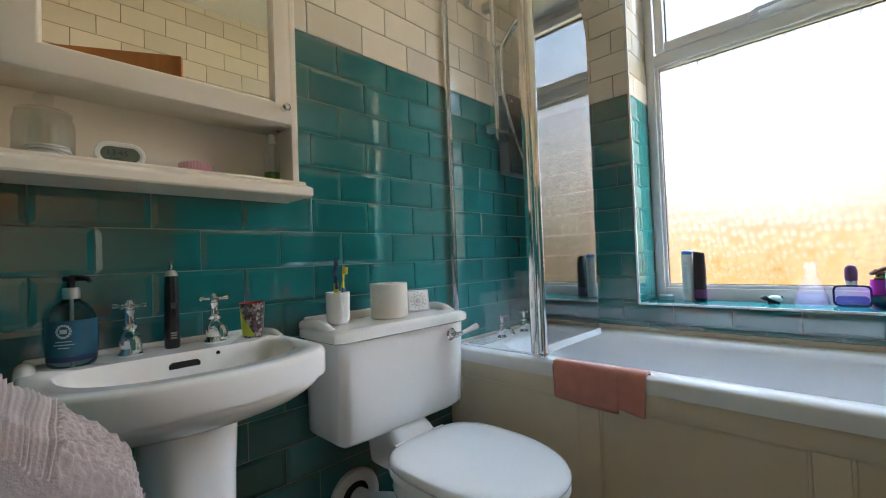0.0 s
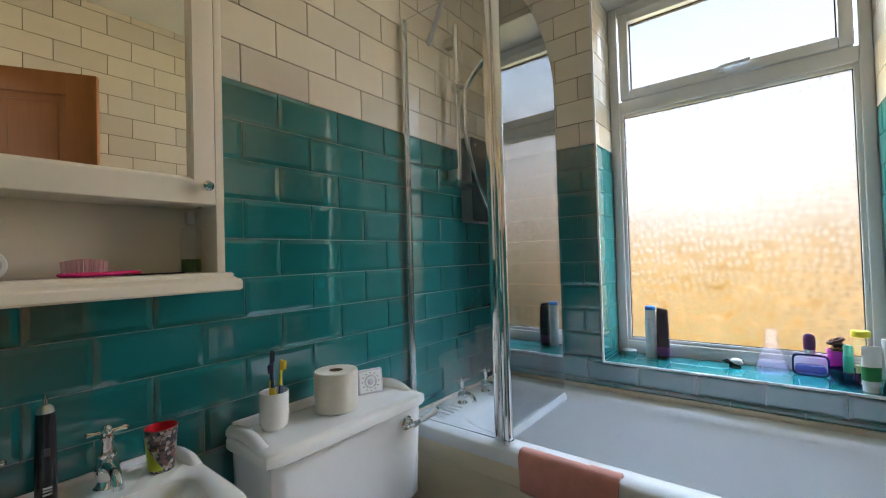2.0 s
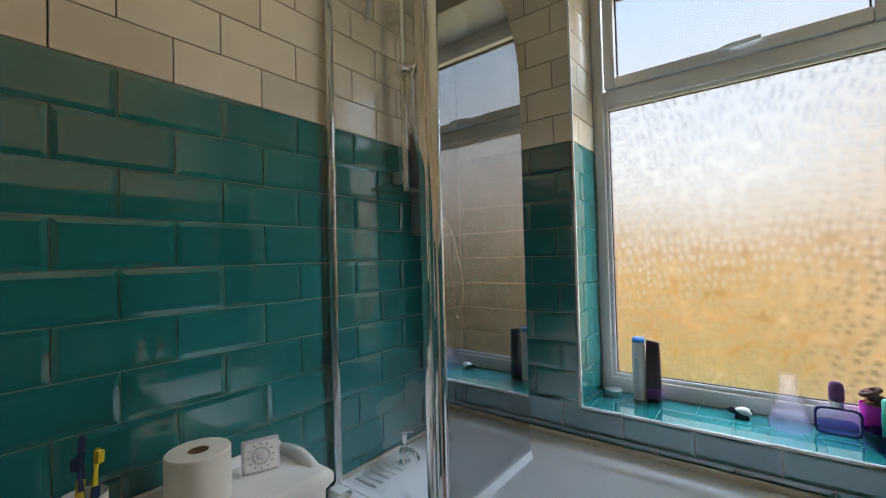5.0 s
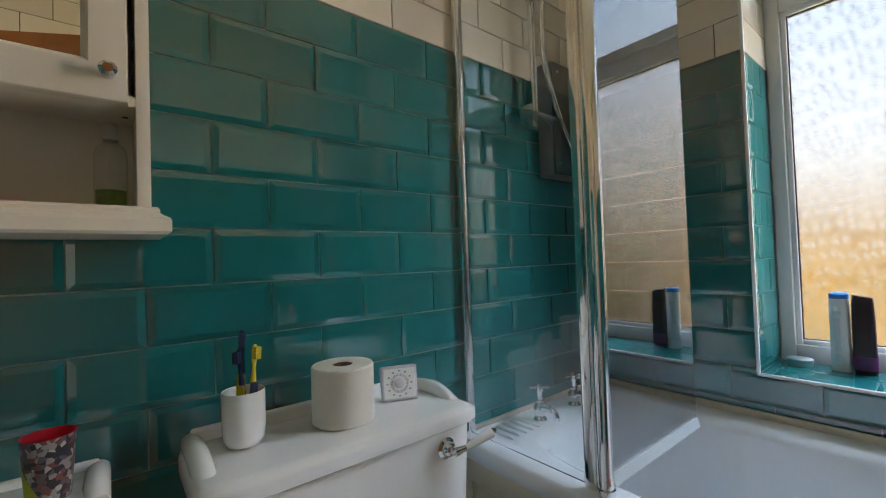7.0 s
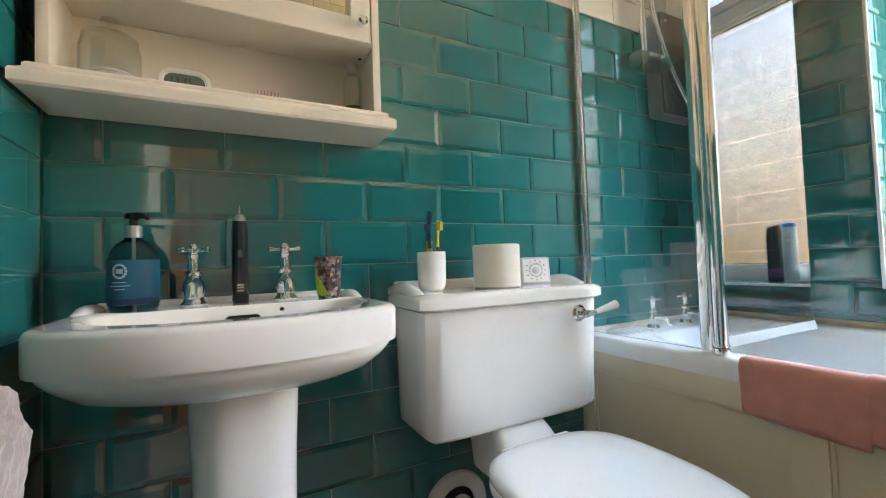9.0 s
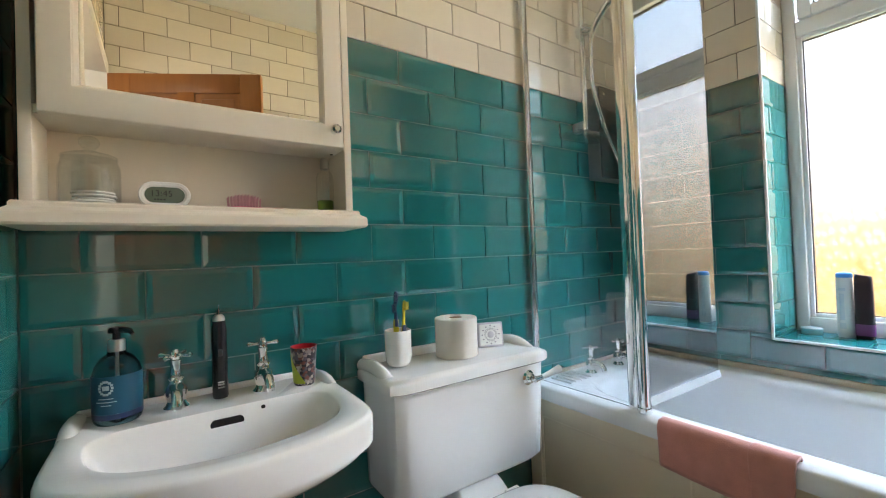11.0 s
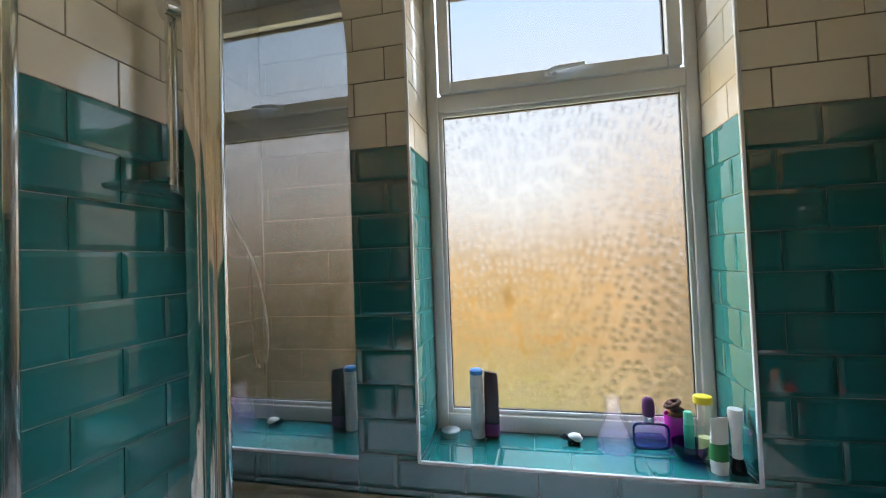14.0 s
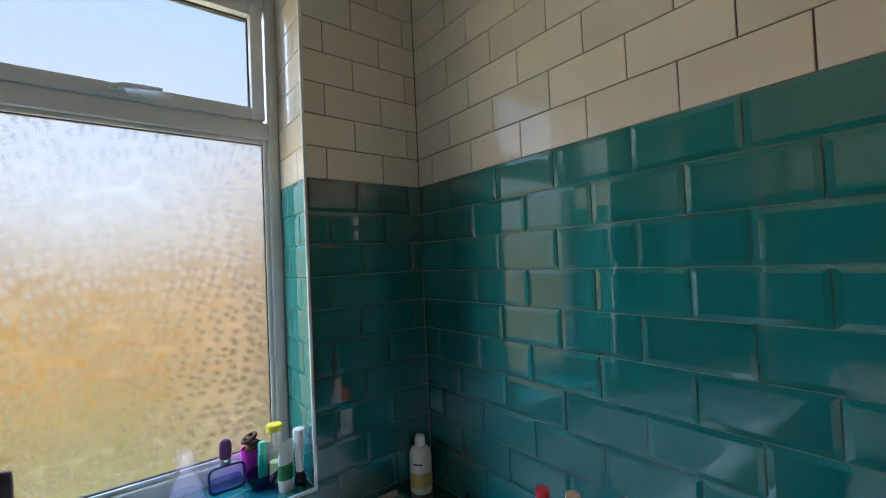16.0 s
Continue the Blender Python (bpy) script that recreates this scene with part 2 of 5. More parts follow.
def box(x0, x1, y0, y1, z0, z1, r=0.0, seg=2, bm=None):
    bm = bm or bmesh.new()
    m = Matrix.LocRotScale(((x0 + x1) / 2, (y0 + y1) / 2, (z0 + z1) / 2), None, (x1 - x0, y1 - y0, z1 - z0))
    made = bmesh.ops.create_cube(bm, size=1, matrix=m)["verts"]
    if r:
        edges = list({e for v in made for e in v.link_edges})
        bmesh.ops.bevel(bm, geom=edges, offset=r, segments=seg, profile=0.5, affect="EDGES")
    return bm


def loft(rings, cap0=True, cap1=True, bm=None, closed=True):
    """Skin over rings of equal length, in order."""
    bm = bm or bmesh.new()
    vs = [[bm.verts.new(p) for p in ring] for ring in rings]
    n = len(vs[0])
    for a, b in zip(vs, vs[1:]):
        for i in range(n if closed else n - 1):
            j = (i + 1) % n
            bm.faces.new((a[i], a[j], b[j], b[i]))
    if cap0:
        bm.faces.new(vs[0][::-1])
    if cap1:
        bm.faces.new(vs[-1])
    return bm


def lathe(profile, x=0, y=0, n=32, bm=None, cap0=True, cap1=True):
    """A turned body: (radius, z) from one end to the other."""
    rings = [[(x + r * math.cos(2 * math.pi * i / n), y + r * math.sin(2 * math.pi * i / n), z) for i in range(n)] for r, z in profile]
    return loft(rings, cap0, cap1, bm)


def tube(points, r, n=12, bm=None, radii=None):
    """A round bar along a line of points."""
    pts = [Vector(p) for p in points]
    rings = []
    up = Vector((0.31, 0.17, 0.93)).normalized()
    for i, p in enumerate(pts):
        d = (pts[min(i + 1, len(pts) - 1)] - pts[max(i - 1, 0)]).normalized()
        a = d.cross(up).normalized()
        b = d.cross(a).normalized()
        rr = radii[i] if radii else r
        rings.append([p + rr * (math.cos(2 * math.pi * k / n) * a + math.sin(2 * math.pi * k / n) * b) for k in range(n)])
    return loft(rings, True, True, bm)


def spline(points, steps=8):
    """Catmull-Rom points through a few given ones."""
    p = [Vector(q) for q in points]
    p = [2 * p[0] - p[1], *p, 2 * p[-1] - p[-2]]
    out = []
    for i in range(1, len(p) - 2):
        for s in range(steps):
            t = s / steps
            out.append(0.5 * (2 * p[i] + (p[i + 1] - p[i - 1]) * t + (2 * p[i - 1] - 5 * p[i] + 4 * p[i + 1] - p[i + 2]) * t * t
                              + (3 * p[i] - p[i - 1] - 3 * p[i + 1] + p[i + 2]) * t ** 3))
    return out + [p[-2]]


def outline(cx, cy, limits, power=10, n=72, disc=None):
    """A rounded outline round (cx, cy): inside x0, x1, y0, y1 and, if given, inside the disc (x, y, radius)."""
    x0, x1, y0, y1 = limits
    pts = []
    for i in range(n):
        a = 2 * math.pi * i / n
        c, s = math.cos(a), math.sin(a)
        inv = [max(c, 0) / (x1 - cx), max(-c, 0) / (cx - x0), max(s, 0) / (y1 - cy), max(-s, 0) / (cy - y0)]
        if disc:
            dx, dy, r = cx - disc[0], cy - disc[1], disc[2]
            b = dx * c + dy * s
            inv.append(1 / (-b + math.sqrt(b * b - dx * dx - dy * dy + r * r)))
        rad = sum(v ** power for v in inv) ** (-1 / power)
        pts.append((cx + rad * c, cy + rad * s))
    return pts


def at_z(pts, z):
    return [(x, y, z) for x, y in pts]


# ---- the room: x 0 to 1.79, y -1.965 to 0, floor 0, ceiling 2.53 ----
WEST, EAST, NORTH, SOUTH, CEIL = 0.0, 1.79, 0.0, -1.965, 2.53
BORDER, PITCH, WIDE = 1.68, 0.1015, 0.2025
OPEN_X0, OPEN_X1, SILL, HEAD, REVEAL = 0.495, 1.369, 0.749, 2.36, 0.25
DOOR_X0, DOOR_X1, DOOR_TOP = 0.98, 1.74, 2.03
THICK, BED = 0.30, 0.0038


def wall(name, pieces, label):
    """A thick wall from boxes, grouted light below the border and dark above."""
    bm = bmesh.new()
    for b in pieces:
        x0, x1, y0, y1, z0, z1 = b
        cuts = [z0, BORDER, z1] if z0 < BORDER < z1 else [z0, z1]
        for a, c in zip(cuts, cuts[1:]):
            before = len(bm.faces)
            box(x0, x1, y0, y1, a, c, bm=bm)
            bm.faces.ensure_lookup_table()
            for f in bm.faces[before:]:
                f.material_index = 0 if c <= BORDER + 1e-6 else 1
    return tagged(part(name, bm, [GROUT_LIGHT, GROUT_DARK]), label, "wall", kind="structure")


b = BED
wall_west = wall("wall_west", [(WEST - THICK, WEST - b, SOUTH - THICK, NORTH + THICK, 0, CEIL)], "wall of green bevelled tiles with cream tiles above")
wall_east = wall("wall_east", [(EAST + b, EAST + THICK, SOUTH - THICK, NORTH + THICK, 0, CEIL)], "wall of green bevelled tiles with cream tiles above")
wall_north = wall("wall_north", [
    (WEST - b, OPEN_X0 - b, NORTH + b, NORTH + THICK, 0, CEIL), (OPEN_X1 + b, EAST + b, NORTH + b, NORTH + THICK, 0, CEIL),
    (OPEN_X0 - b, OPEN_X1 + b, NORTH + b, NORTH + THICK, 0, SILL - b), (OPEN_X0 - b, OPEN_X1 + b, NORTH + b, NORTH + THICK, HEAD, CEIL)],
    "window wall of green bevelled tiles with cream tiles above")
wall_south = wall("wall_south", [
    (WEST - b, DOOR_X0, SOUTH - 0.12, SOUTH - b, 0, CEIL), (DOOR_X1, EAST + b, SOUTH - 0.12, SOUTH - b, 0, CEIL),
    (DOOR_X0, DOOR_X1, SOUTH - 0.12, SOUTH - b, DOOR_TOP, CEIL)], "tiled wall round the doorway")
floor = tagged(part("floor", box(-0.3, 2.1, -3.4, 0.3, -0.1, 0), FLOOR_VINYL), "grey vinyl floor", "floor", kind="structure")
ceiling = tagged(part("ceiling", box(-0.3, 2.1, -3.4, 0.3, CEIL, CEIL + 0.1), CEILING_PAINT), "plain white painted ceiling", "ceiling", kind="structure")
# unseen walls added to close off the doorway, with an opening for the lamp
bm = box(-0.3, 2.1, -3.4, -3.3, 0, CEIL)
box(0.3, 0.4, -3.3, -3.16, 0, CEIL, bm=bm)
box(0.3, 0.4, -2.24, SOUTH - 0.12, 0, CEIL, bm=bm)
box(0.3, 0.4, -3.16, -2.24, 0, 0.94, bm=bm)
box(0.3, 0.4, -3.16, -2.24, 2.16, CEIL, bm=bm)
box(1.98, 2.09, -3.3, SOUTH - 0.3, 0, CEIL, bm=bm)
tagged(part("wall_landing_unseen", bm, LANDING_DARK), "unseen plain walls added to close off the doorway", "wall", kind="structure")

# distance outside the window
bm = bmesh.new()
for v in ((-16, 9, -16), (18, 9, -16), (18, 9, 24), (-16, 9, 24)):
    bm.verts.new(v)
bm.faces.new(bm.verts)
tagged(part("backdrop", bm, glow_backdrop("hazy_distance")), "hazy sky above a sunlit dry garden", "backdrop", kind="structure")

# ---- window ----
window_1 = thing("window_1", (OPEN_X0 + OPEN_X1) / 2, REVEAL, SILL, "white plastic window with daisy-patterned obscure glass", "window", kind="structure")
W0 = Matrix.Translation((-(OPEN_X0 + OPEN_X1) / 2, -REVEAL, -SILL))


def wpart(name, bm, mat, label="", parent=None):
    bm.transform(W0)
    return part(name, bm, mat, parent or window_1, label)


F0, F1 = REVEAL - 0.005, REVEAL + 0.06
GX0, GX1, GZ0, GZ1 = 0.545, 1.322, 0.812, 1.842
UX0, UX1, UZ0, UZ1 = 0.586, 1.280, 1.958, 2.27
wf = box(OPEN_X0, GX0 - 0.012, F0, F1, SILL - 0.006, HEAD, 0.005)
box(GX1 + 0.012, OPEN_X1, F0, F1, SILL - 0.006, HEAD, 0.005, bm=wf)
box(GX0 - 0.012, GX1 + 0.012, F0 + 0.001, F1, SILL - 0.006, GZ0 - 0.012, 0.005, bm=wf)
box(GX0 - 0.012, GX1 + 0.012, F0 + 0.001, F1, GZ1 + 0.012, UZ0 - 0.045, 0.005, bm=wf)
box(GX0 - 0.012, GX1 + 0.012, F0 + 0.001, F1, UZ1 + 0.045, HEAD, 0.005, bm=wf)
for lim in ((OPEN_X0 - 0.006, OPEN_X0 + 0.004, SILL - 0.006, HEAD), (OPEN_X1 - 0.004, OPEN_X1 + 0.006, SILL - 0.006, HEAD), (OPEN_X0 + 0.004, OPEN_X1 - 0.004, SILL - 0.012, SILL + 0.002)):
    box(lim[0], lim[1], REVEAL + 0.002, F1 - 0.002, lim[2], lim[3], bm=wf)
wpart("window_frame", wf, UPVC)


def ring_frame(x0, x1, z0, z1, w, y0, y1, r):
    bm = box(x0 - w, x0, y0, y1, z0 - w, z1 + w, r)
    box(x1, x1 + w, y0, y1, z0 - w, z1 + w, r, bm=bm)
    box(x0, x1, y0 + 0.0006, y1, z0 - w, z0, r, bm=bm)
    box(x0, x1, y0 + 0.0006, y1, z1, z1 + w, r, bm=bm)
    return bm


wpart("glazing_bead", ring_frame(GX0 + 0.003, GX1 - 0.003, GZ0 + 0.003, GZ1 - 0.003, 0.015, F0 + 0.012, F1 - 0.02, 0.003), UPVC)
wpart("gasket", ring_frame(GX0 + 0.006, GX1 - 0.006, GZ0 + 0.006, GZ1 - 0.006, 0.004, F0 + 0.020, F0 + 0.0255, 0.0), RUBBER)
sash = wpart("top_hung_sash", ring_frame(UX0 - 0.002, UX1 + 0.002, UZ0 - 0.002, UZ1 + 0.002, 0.042, F0 - 0.012, F1 - 0.01, 0.006), UPVC)
wpart("gasket", ring_frame(UX0 + 0.002, UX1 - 0.002, UZ0 + 0.002, UZ1 - 0.002, 0.0035, F0 + 0.018, F0 + 0.0255, 0.0), RUBBER)
for nm, lim in (("lower_pane", (GX0, GX1, GZ0, GZ1)), ("upper_pane", (UX0, UX1, UZ0, UZ1))):
    pane = wpart(nm, box(lim[0] - 0.004, lim[1] + 0.004, F0 + 0.026, F0 + 0.032, lim[2] - 0.004, lim[3] + 0.004), WINDOW_GLASS if nm == "lower_pane" else TOP_GLASS)
    pane.visible_shadow = False
hb = box(0.905, 0.945, F0 - 0.022, F0 - 0.012, 1.925, 1.95, 0.004)
tube([(0.925, F0 - 0.03, 1.94), (0.94, F0 - 0.034, 1.945), (1.03, F0 - 0.03, 1.951)], 0.007, 10, hb, [0.009, 0.008, 0.006])
tube([(0.925, F0 - 0.012, 1.938), (0.925, F0 - 0.032, 1.94)], 0.009, 12, hb)
wpart("window_handle", hb, UPVC, "white lever handle", sash)

# tile trim round the opening
bm = box(OPEN_X0 - 0.004, OPEN_X0 + 0.005, NORTH - 0.004, NORTH + 0.006, SILL - 0.004, HEAD + 0.004, 0.002)
box(OPEN_X1 - 0.005, OPEN_X1 + 0.004, NORTH - 0.004, NORTH + 0.006, SILL - 0.004, HEAD + 0.004, 0.002, bm=bm)
box(OPEN_X0 + 0.005, OPEN_X1 - 0.005, NORTH - 0.0045, NORTH + 0.006, SILL - 0.005, SILL + 0.004, 0.002, bm=bm)
tagged(part("trim", bm, UPVC), "white plastic tile edging round the window opening", "trim", kind="structure")
bm = box(OPEN_X0, OPEN_X1, NORTH + b, REVEAL, HEAD - 0.002, HEAD + 0.002)
tagged(part("reveal_head", bm, PLASTER), "plain plastered head of the window recess", "trim", kind="structure")

# ---- door, hinged at the south-east corner and standing open ----
door_1 = thing("door_1", 1.745, SOUTH + 0.02, 0, "open varnished pine panelled door", "door", kind="structure", turn=118)
DW, DH = 0.71, 2.02
bm = bmesh.new()
for x0, x1, z0, z1 in ((0, 0.10, 0.01, DH), (DW - 0.10, DW, 0.01, DH), (0.315, 0.395, 0.2, DH - 0.09)):
    box(x0, x1, -0.018, 0.018, z0, z1, 0.002, bm=bm)
for z0, z1 in ((DH - 0.095, DH), (0.95, 1.1), (0.01, 0.2)):
    box(0.1, DW - 0.1, -0.0175, 0.0175, z0, z1, 0.002, bm=bm)
leaf = part("door_leaf", bm, PINE, door_1)
for x0, x1 in ((0.1, 0.315), (0.395, DW - 0.1)):
    for z0, z1 in ((0.2, 0.95), (1.1, DH - 0.095)):
        bm = box(x0, x1, -0.007, 0.007, z0, z1)
        box(x0 + 0.025, x1 - 0.025, -0.011, 0.011, z0 + 0.025, z1 - 0.025, 0.006, 1, bm=bm)
        part("door_panel", bm, PINE, door_1)
for s in (-1, 1):
    bm = bmesh.new()
    tube([(DW - 0.05, s * 0.018, 1.02), (DW - 0.05, s * 0.05, 1.02)], 0.009, 12, bm)
    tube([(DW - 0.05, s * 0.045, 1.02), (DW - 0.05, s * 0.05, 1.02), (DW - 0.05, s * 0.075, 1.02), (DW - 0.05, s * 0.082, 1.02)], 0.02, 16, bm, [0.014, 0.026, 0.026, 0.012])
    part("door_knob", bm, CHROME, door_1)
bm = bmesh.new()
for x0, x1, z0, z1 in ((DOOR_X0 - 0.06, DOOR_X0 + 0.012, 0, DOOR_TOP + 0.06), (DOOR_X1 - 0.012, DOOR_X1 + 0.045, 0, DOOR_TOP + 0.06), (DOOR_X0 + 0.012, DOOR_X1 - 0.012, DOOR_TOP - 0.012, DOOR_TOP + 0.06)):
    box(x0, x1, SOUTH - 0.125, SOUTH + 0.014, z0, z1, 0.004, bm=bm)
tagged(part("door_frame", bm, PAINT), "cream painted door frame", "trim", kind="structure")

# ---- bath ----
RIM, FRONT, BATH_END = 0.63, -0.705, 1.64
bath = thing("bath", 0.82, -0.35, 0, "white acrylic bath with a moulded soap ledge", "bath")
T0 = Matrix.Translation((-0.82, 0.35, 0))


def under(owner, inv):
    """A maker of parts for one thing whose numbers are given in the room."""
    def make(name, bm, mat, label="", parent=None, angle=40):
        bm.transform(inv)
        return part(name, bm, mat, parent or owner, label, angle)
    return make


bp = under(bath, T0)
cx, cy = 0.83, -0.35
lim = (0.0, BATH_END, FRONT, -0.002)
outer = outline(cx, cy, lim, 60, 96)
soft = outline(cx, cy, (0.004, BATH_END - 0.004, FRONT + 0.006, -0.006), 50, 96)
bowl = []
for t, z in ((0, RIM), (0.08, RIM - 0.008), (0.14, RIM - 0.03), (0.22, RIM - 0.10), (0.36, RIM - 0.24), (0.52, RIM - 0.33), (0.75, RIM - 0.36)):
    k = 0.006 if t == 0 else 0
    bowl.append(at_z(outline(cx, cy, (0.14 + 0.22 * t - k, 1.53 - 0.62 * t + k, -0.622 + 0.13 * t - k, -0.078 - 0.13 * t + k), 7, 96), z))
rings = [at_z(outline(cx, cy, (0.02, BATH_END, FRONT + 0.02, -0.01), 60, 96), RIM - 0.045), at_z(outer, RIM - 0.045), at_z(outer, RIM - 0.008), at_z(soft, RIM - 0.001)] + bowl
bp("tub", loft(rings, False, True), ACRYLIC, angle=50)
bm = bmesh.new()
for i in range(5):
    y = -0.61 + i * 0.028
    tube([(0.03, y, RIM - 0.001), (0.04, y, RIM + 0.001), (0.11, y, RIM + 0.001), (0.12, y, RIM - 0.001)], 0.006, 10, bm, [0.002, 0.006, 0.006, 0.002])
bp("soap_ridges", bm, ACRYLIC)
bm = lathe([(0.0, 0.0), (0.026, 0.0), (0.028, 0.004), (0.024, 0.009), (0.008, 0.010)], 0, 0, 24)
bm.transform(pose(0.20, -0.35, 0.52, 0, 75, 0))
bp("overflow_cover", bm, CHROME, "round chrome overflow cover")
bm = box(0.006, BATH_END, -0.014, -0.001, RIM - 0.002, RIM + 0.018, 0.004)
box(0.001, 0.012, FRONT + 0.03, -0.014, RIM - 0.002, RIM + 0.012, 0.004, bm=bm)
tagged(part("sealant_strip", bm, SEALANT), "cream sealant strip between bath and tiles", "trim", kind="structure")

panel = thing("bath_surround", 0.82, FRONT + 0.02, 0, "beige painted wooden bath panel with recessed fields", "bath surround")
pp = under(panel, Matrix.Translation((-0.82, -FRONT - 0.02, 0)))
PY = FRONT + 0.006
bm = box(0.002, 1.785, PY, PY + 0.018, 0.527, RIM - 0.047, 0.002)
pp("top_rail", bm, PANEL_PAINT)
pp("bottom_rail", box(0.002, 1.785, PY, PY + 0.018, 0.0, 0.1, 0.002), PANEL_PAINT)
xs = [(0.002, 0.05), (0.541, 0.603), (1.076, 1.137), (1.70, 1.785)]
for x0, x1 in xs:
    pp("stile", box(x0, x1, PY + 0.0005, PY + 0.018, 0.1, 0.527, 0.002), PANEL_PAINT)
for (a, x0), (x1, c) in zip(xs, xs[1:]):
    pp("field", box(x0 - 0.004, x1 + 0.004, PY + 0.009, PY + 0.016, 0.096, 0.531), PANEL_PAINT)
    bm = bmesh.new()
    for s in ((x0, 0.1, x0 + 0.009, 0.527), (x1 - 0.009, 0.1, x1, 0.527), (x0 + 0.009, 0.518, x1 - 0.009, 0.527)):
        box(s[0], s[2], PY + 0.004, PY + 0.0095, s[1], s[3], 0.0025, bm=bm)
    pp("moulding", bm, PANEL_PAINT)
ledge = tagged(part("ledge", box(BATH_END + 0.001, EAST, FRONT + 0.026, -0.001, 0, 0.6265), GROUT_LIGHT), "tiled ledge at the foot of the bath", "ledge", kind="structure")


def pillar_tap(x, y, z, turn, size, label, group, lever=0):
    """A chrome pillar tap with a cross handle and a short spout."""
    tap = thing("pillar_tap", x, y, z, label, "tap", group, turn=turn)
    s = size
    prof = [(0.023, 0), (0.024, 0.004), (0.019, 0.009), (0.016, 0.016), (0.019, 0.024), (0.021, 0.034), (0.020, 0.044), (0.014, 0.052), (0.0125, 0.058), (0.0155, 0.062),
            (0.0155, 0.066), (0.011, 0.070), (0.0095, 0.088), (0.012, 0.096), (0.0125, 0.099)]
    part("body", lathe([(r * s, h * s) for r, h in prof], n=28), CHROME, tap)
    pts = spline([(0.004 * s, 0, 0.040 * s), (0.03 * s, 0, 0.046 * s), (0.055 * s, 0, 0.040 * s), (0.066 * s, 0, 0.026 * s), (0.067 * s, 0, 0.016 * s)], 6)
    part("spout", tube(pts, 0.01 * s, 14, None, [(0.015 - 0.005 * min(1, i / 8)) * s for i in range(len(pts))]), CHROME, tap)
    hub = lathe([(0.0, 0.099), (0.009, 0.099), (0.0105, 0.104), (0.0105, 0.112), (0.008, 0.117), (0.0055, 0.121), (0.0, 0.122)], n=20)
    for v in hub.verts:
        v.co *= s
    for k in range(4):
        a = math.radians(45 + 90 * k + lever)
        c, d = math.cos(a) * s, math.sin(a) * s
        tube([(0.006 * c, 0.006 * d, 0.108 * s), (0.018 * c, 0.018 * d, 0.108 * s), (0.026 * c, 0.026 * d, 0.109 * s), (0.031 * c, 0.031 * d, 0.109 * s), (0.034 * c, 0.034 * d, 0.109 * s)],
             0.004, 10, hub, [0.0045 * s, 0.0035 * s, 0.0055 * s, 0.0058 * s, 0.003 * s])
    part("cross_handle", hub, CHROME, tap)
    return tap


pillar_tap(0.085, -0.455, RIM, 0, 0.86, "chrome pillar tap on the bath rim", "bath taps", 10)
pillar_tap(0.085, -0.285, RIM, 0, 0.86, "chrome pillar tap on the bath rim", "bath taps", 30)

# ---- bath screen ----
screen = thing("bath_screen", 0.2, -0.662, RIM, "chrome-framed glass bath screen with its leaf folded inwards", "bath screen")
sp = under(screen, Matrix.Translation((-0.2, 0.662, -RIM)))
SY, PX, STOP = -0.664, 0.398, 2.105
sp("wall_profile", box(0.001, 0.022, SY - 0.014, SY + 0.014, RIM + 0.001, STOP, 0.003), CHROME)
g = sp("fixed_pane", box(0.012, PX - 0.012, SY - 0.003, SY + 0.003, RIM + 0.004, STOP - 0.004, 0.001, 1), SCREEN_GLASS)
g.visible_shadow = False
sp("post", box(PX - 0.032, PX - 0.002, SY - 0.016, SY + 0.012, RIM + 0.001, 2.14, 0.006, 3), CHROME, "polished chrome hinge post")
bm = lathe([(0.0, RIM + 0.018), (0.015, RIM + 0.018), (0.016, RIM + 0.03), (0.016, 2.135), (0.012, 2.14), (0.0, 2.14)], PX + 0.013, SY - 0.008, 20)
sp("hinge_tube", bm, CHROME)
bm = lathe([(0.0, RIM + 0.001), (0.017, RIM + 0.001), (0.018, RIM + 0.006), (0.018, RIM + 0.016), (0.014, RIM + 0.018), (0.0, RIM + 0.018)], PX + 0.013, SY - 0.008, 20)
sp("hinge_foot", bm, CHROME)
# leaf: folded over the bath, rounded top corner
LX0, LX1, LY0, LY1 = PX + 0.014, 0.414, SY + 0.006, -0.238
R, LZ0 = 0.27, RIM + 0.034
prof = [(LY0, LZ0), (LY1, LZ0)] + [(LY1 - R + R * math.cos(a), STOP - R + R * math.sin(a)) for a in [math.radians(5.625 * k) for k in range(17)]] + [(LY0, STOP)]


def leaf_x(y):
    return LX0 + (LX1 - LX0) * (y - LY0) / (LY1 - LY0)


rings = [[(leaf_x(y) + d, y, z) for y, z in prof] for d in (-0.003, 0.003)]
g = sp("leaf_pane", loft(rings), LEAF_GLASS, angle=20)
g.visible_shadow = False
bm = bmesh.new()
loft([[(leaf_x(y) - 0.005, y, LZ0 - 0.02), (leaf_x(y) + 0.012, y, LZ0 - 0.016), (leaf_x(y) + 0.006, y, LZ0 + 0.006), (leaf_x(y) - 0.005, y, LZ0 + 0.006)] for y in (LY0, LY1)], bm=bm)
sp("drip_seal", bm, surface("milky_seal", (0.46, 0.48, 0.49), 0.2), "milky plastic drip seal")
bm = tube([(0.002, -0.50, 2.09), (0.006, -0.50, 2.09), (0.012, -0.50, 2.09)], 0.018, 16, None, [0.018, 0.018, 0.012])
tube([(0.008, -0.50, 2.09), (0.20, -0.60, 2.24), (PX, SY, 2.36)], 0.010, 12, bm)
sp("stay_bar", bm, SATIN, "brushed metal stay bar")

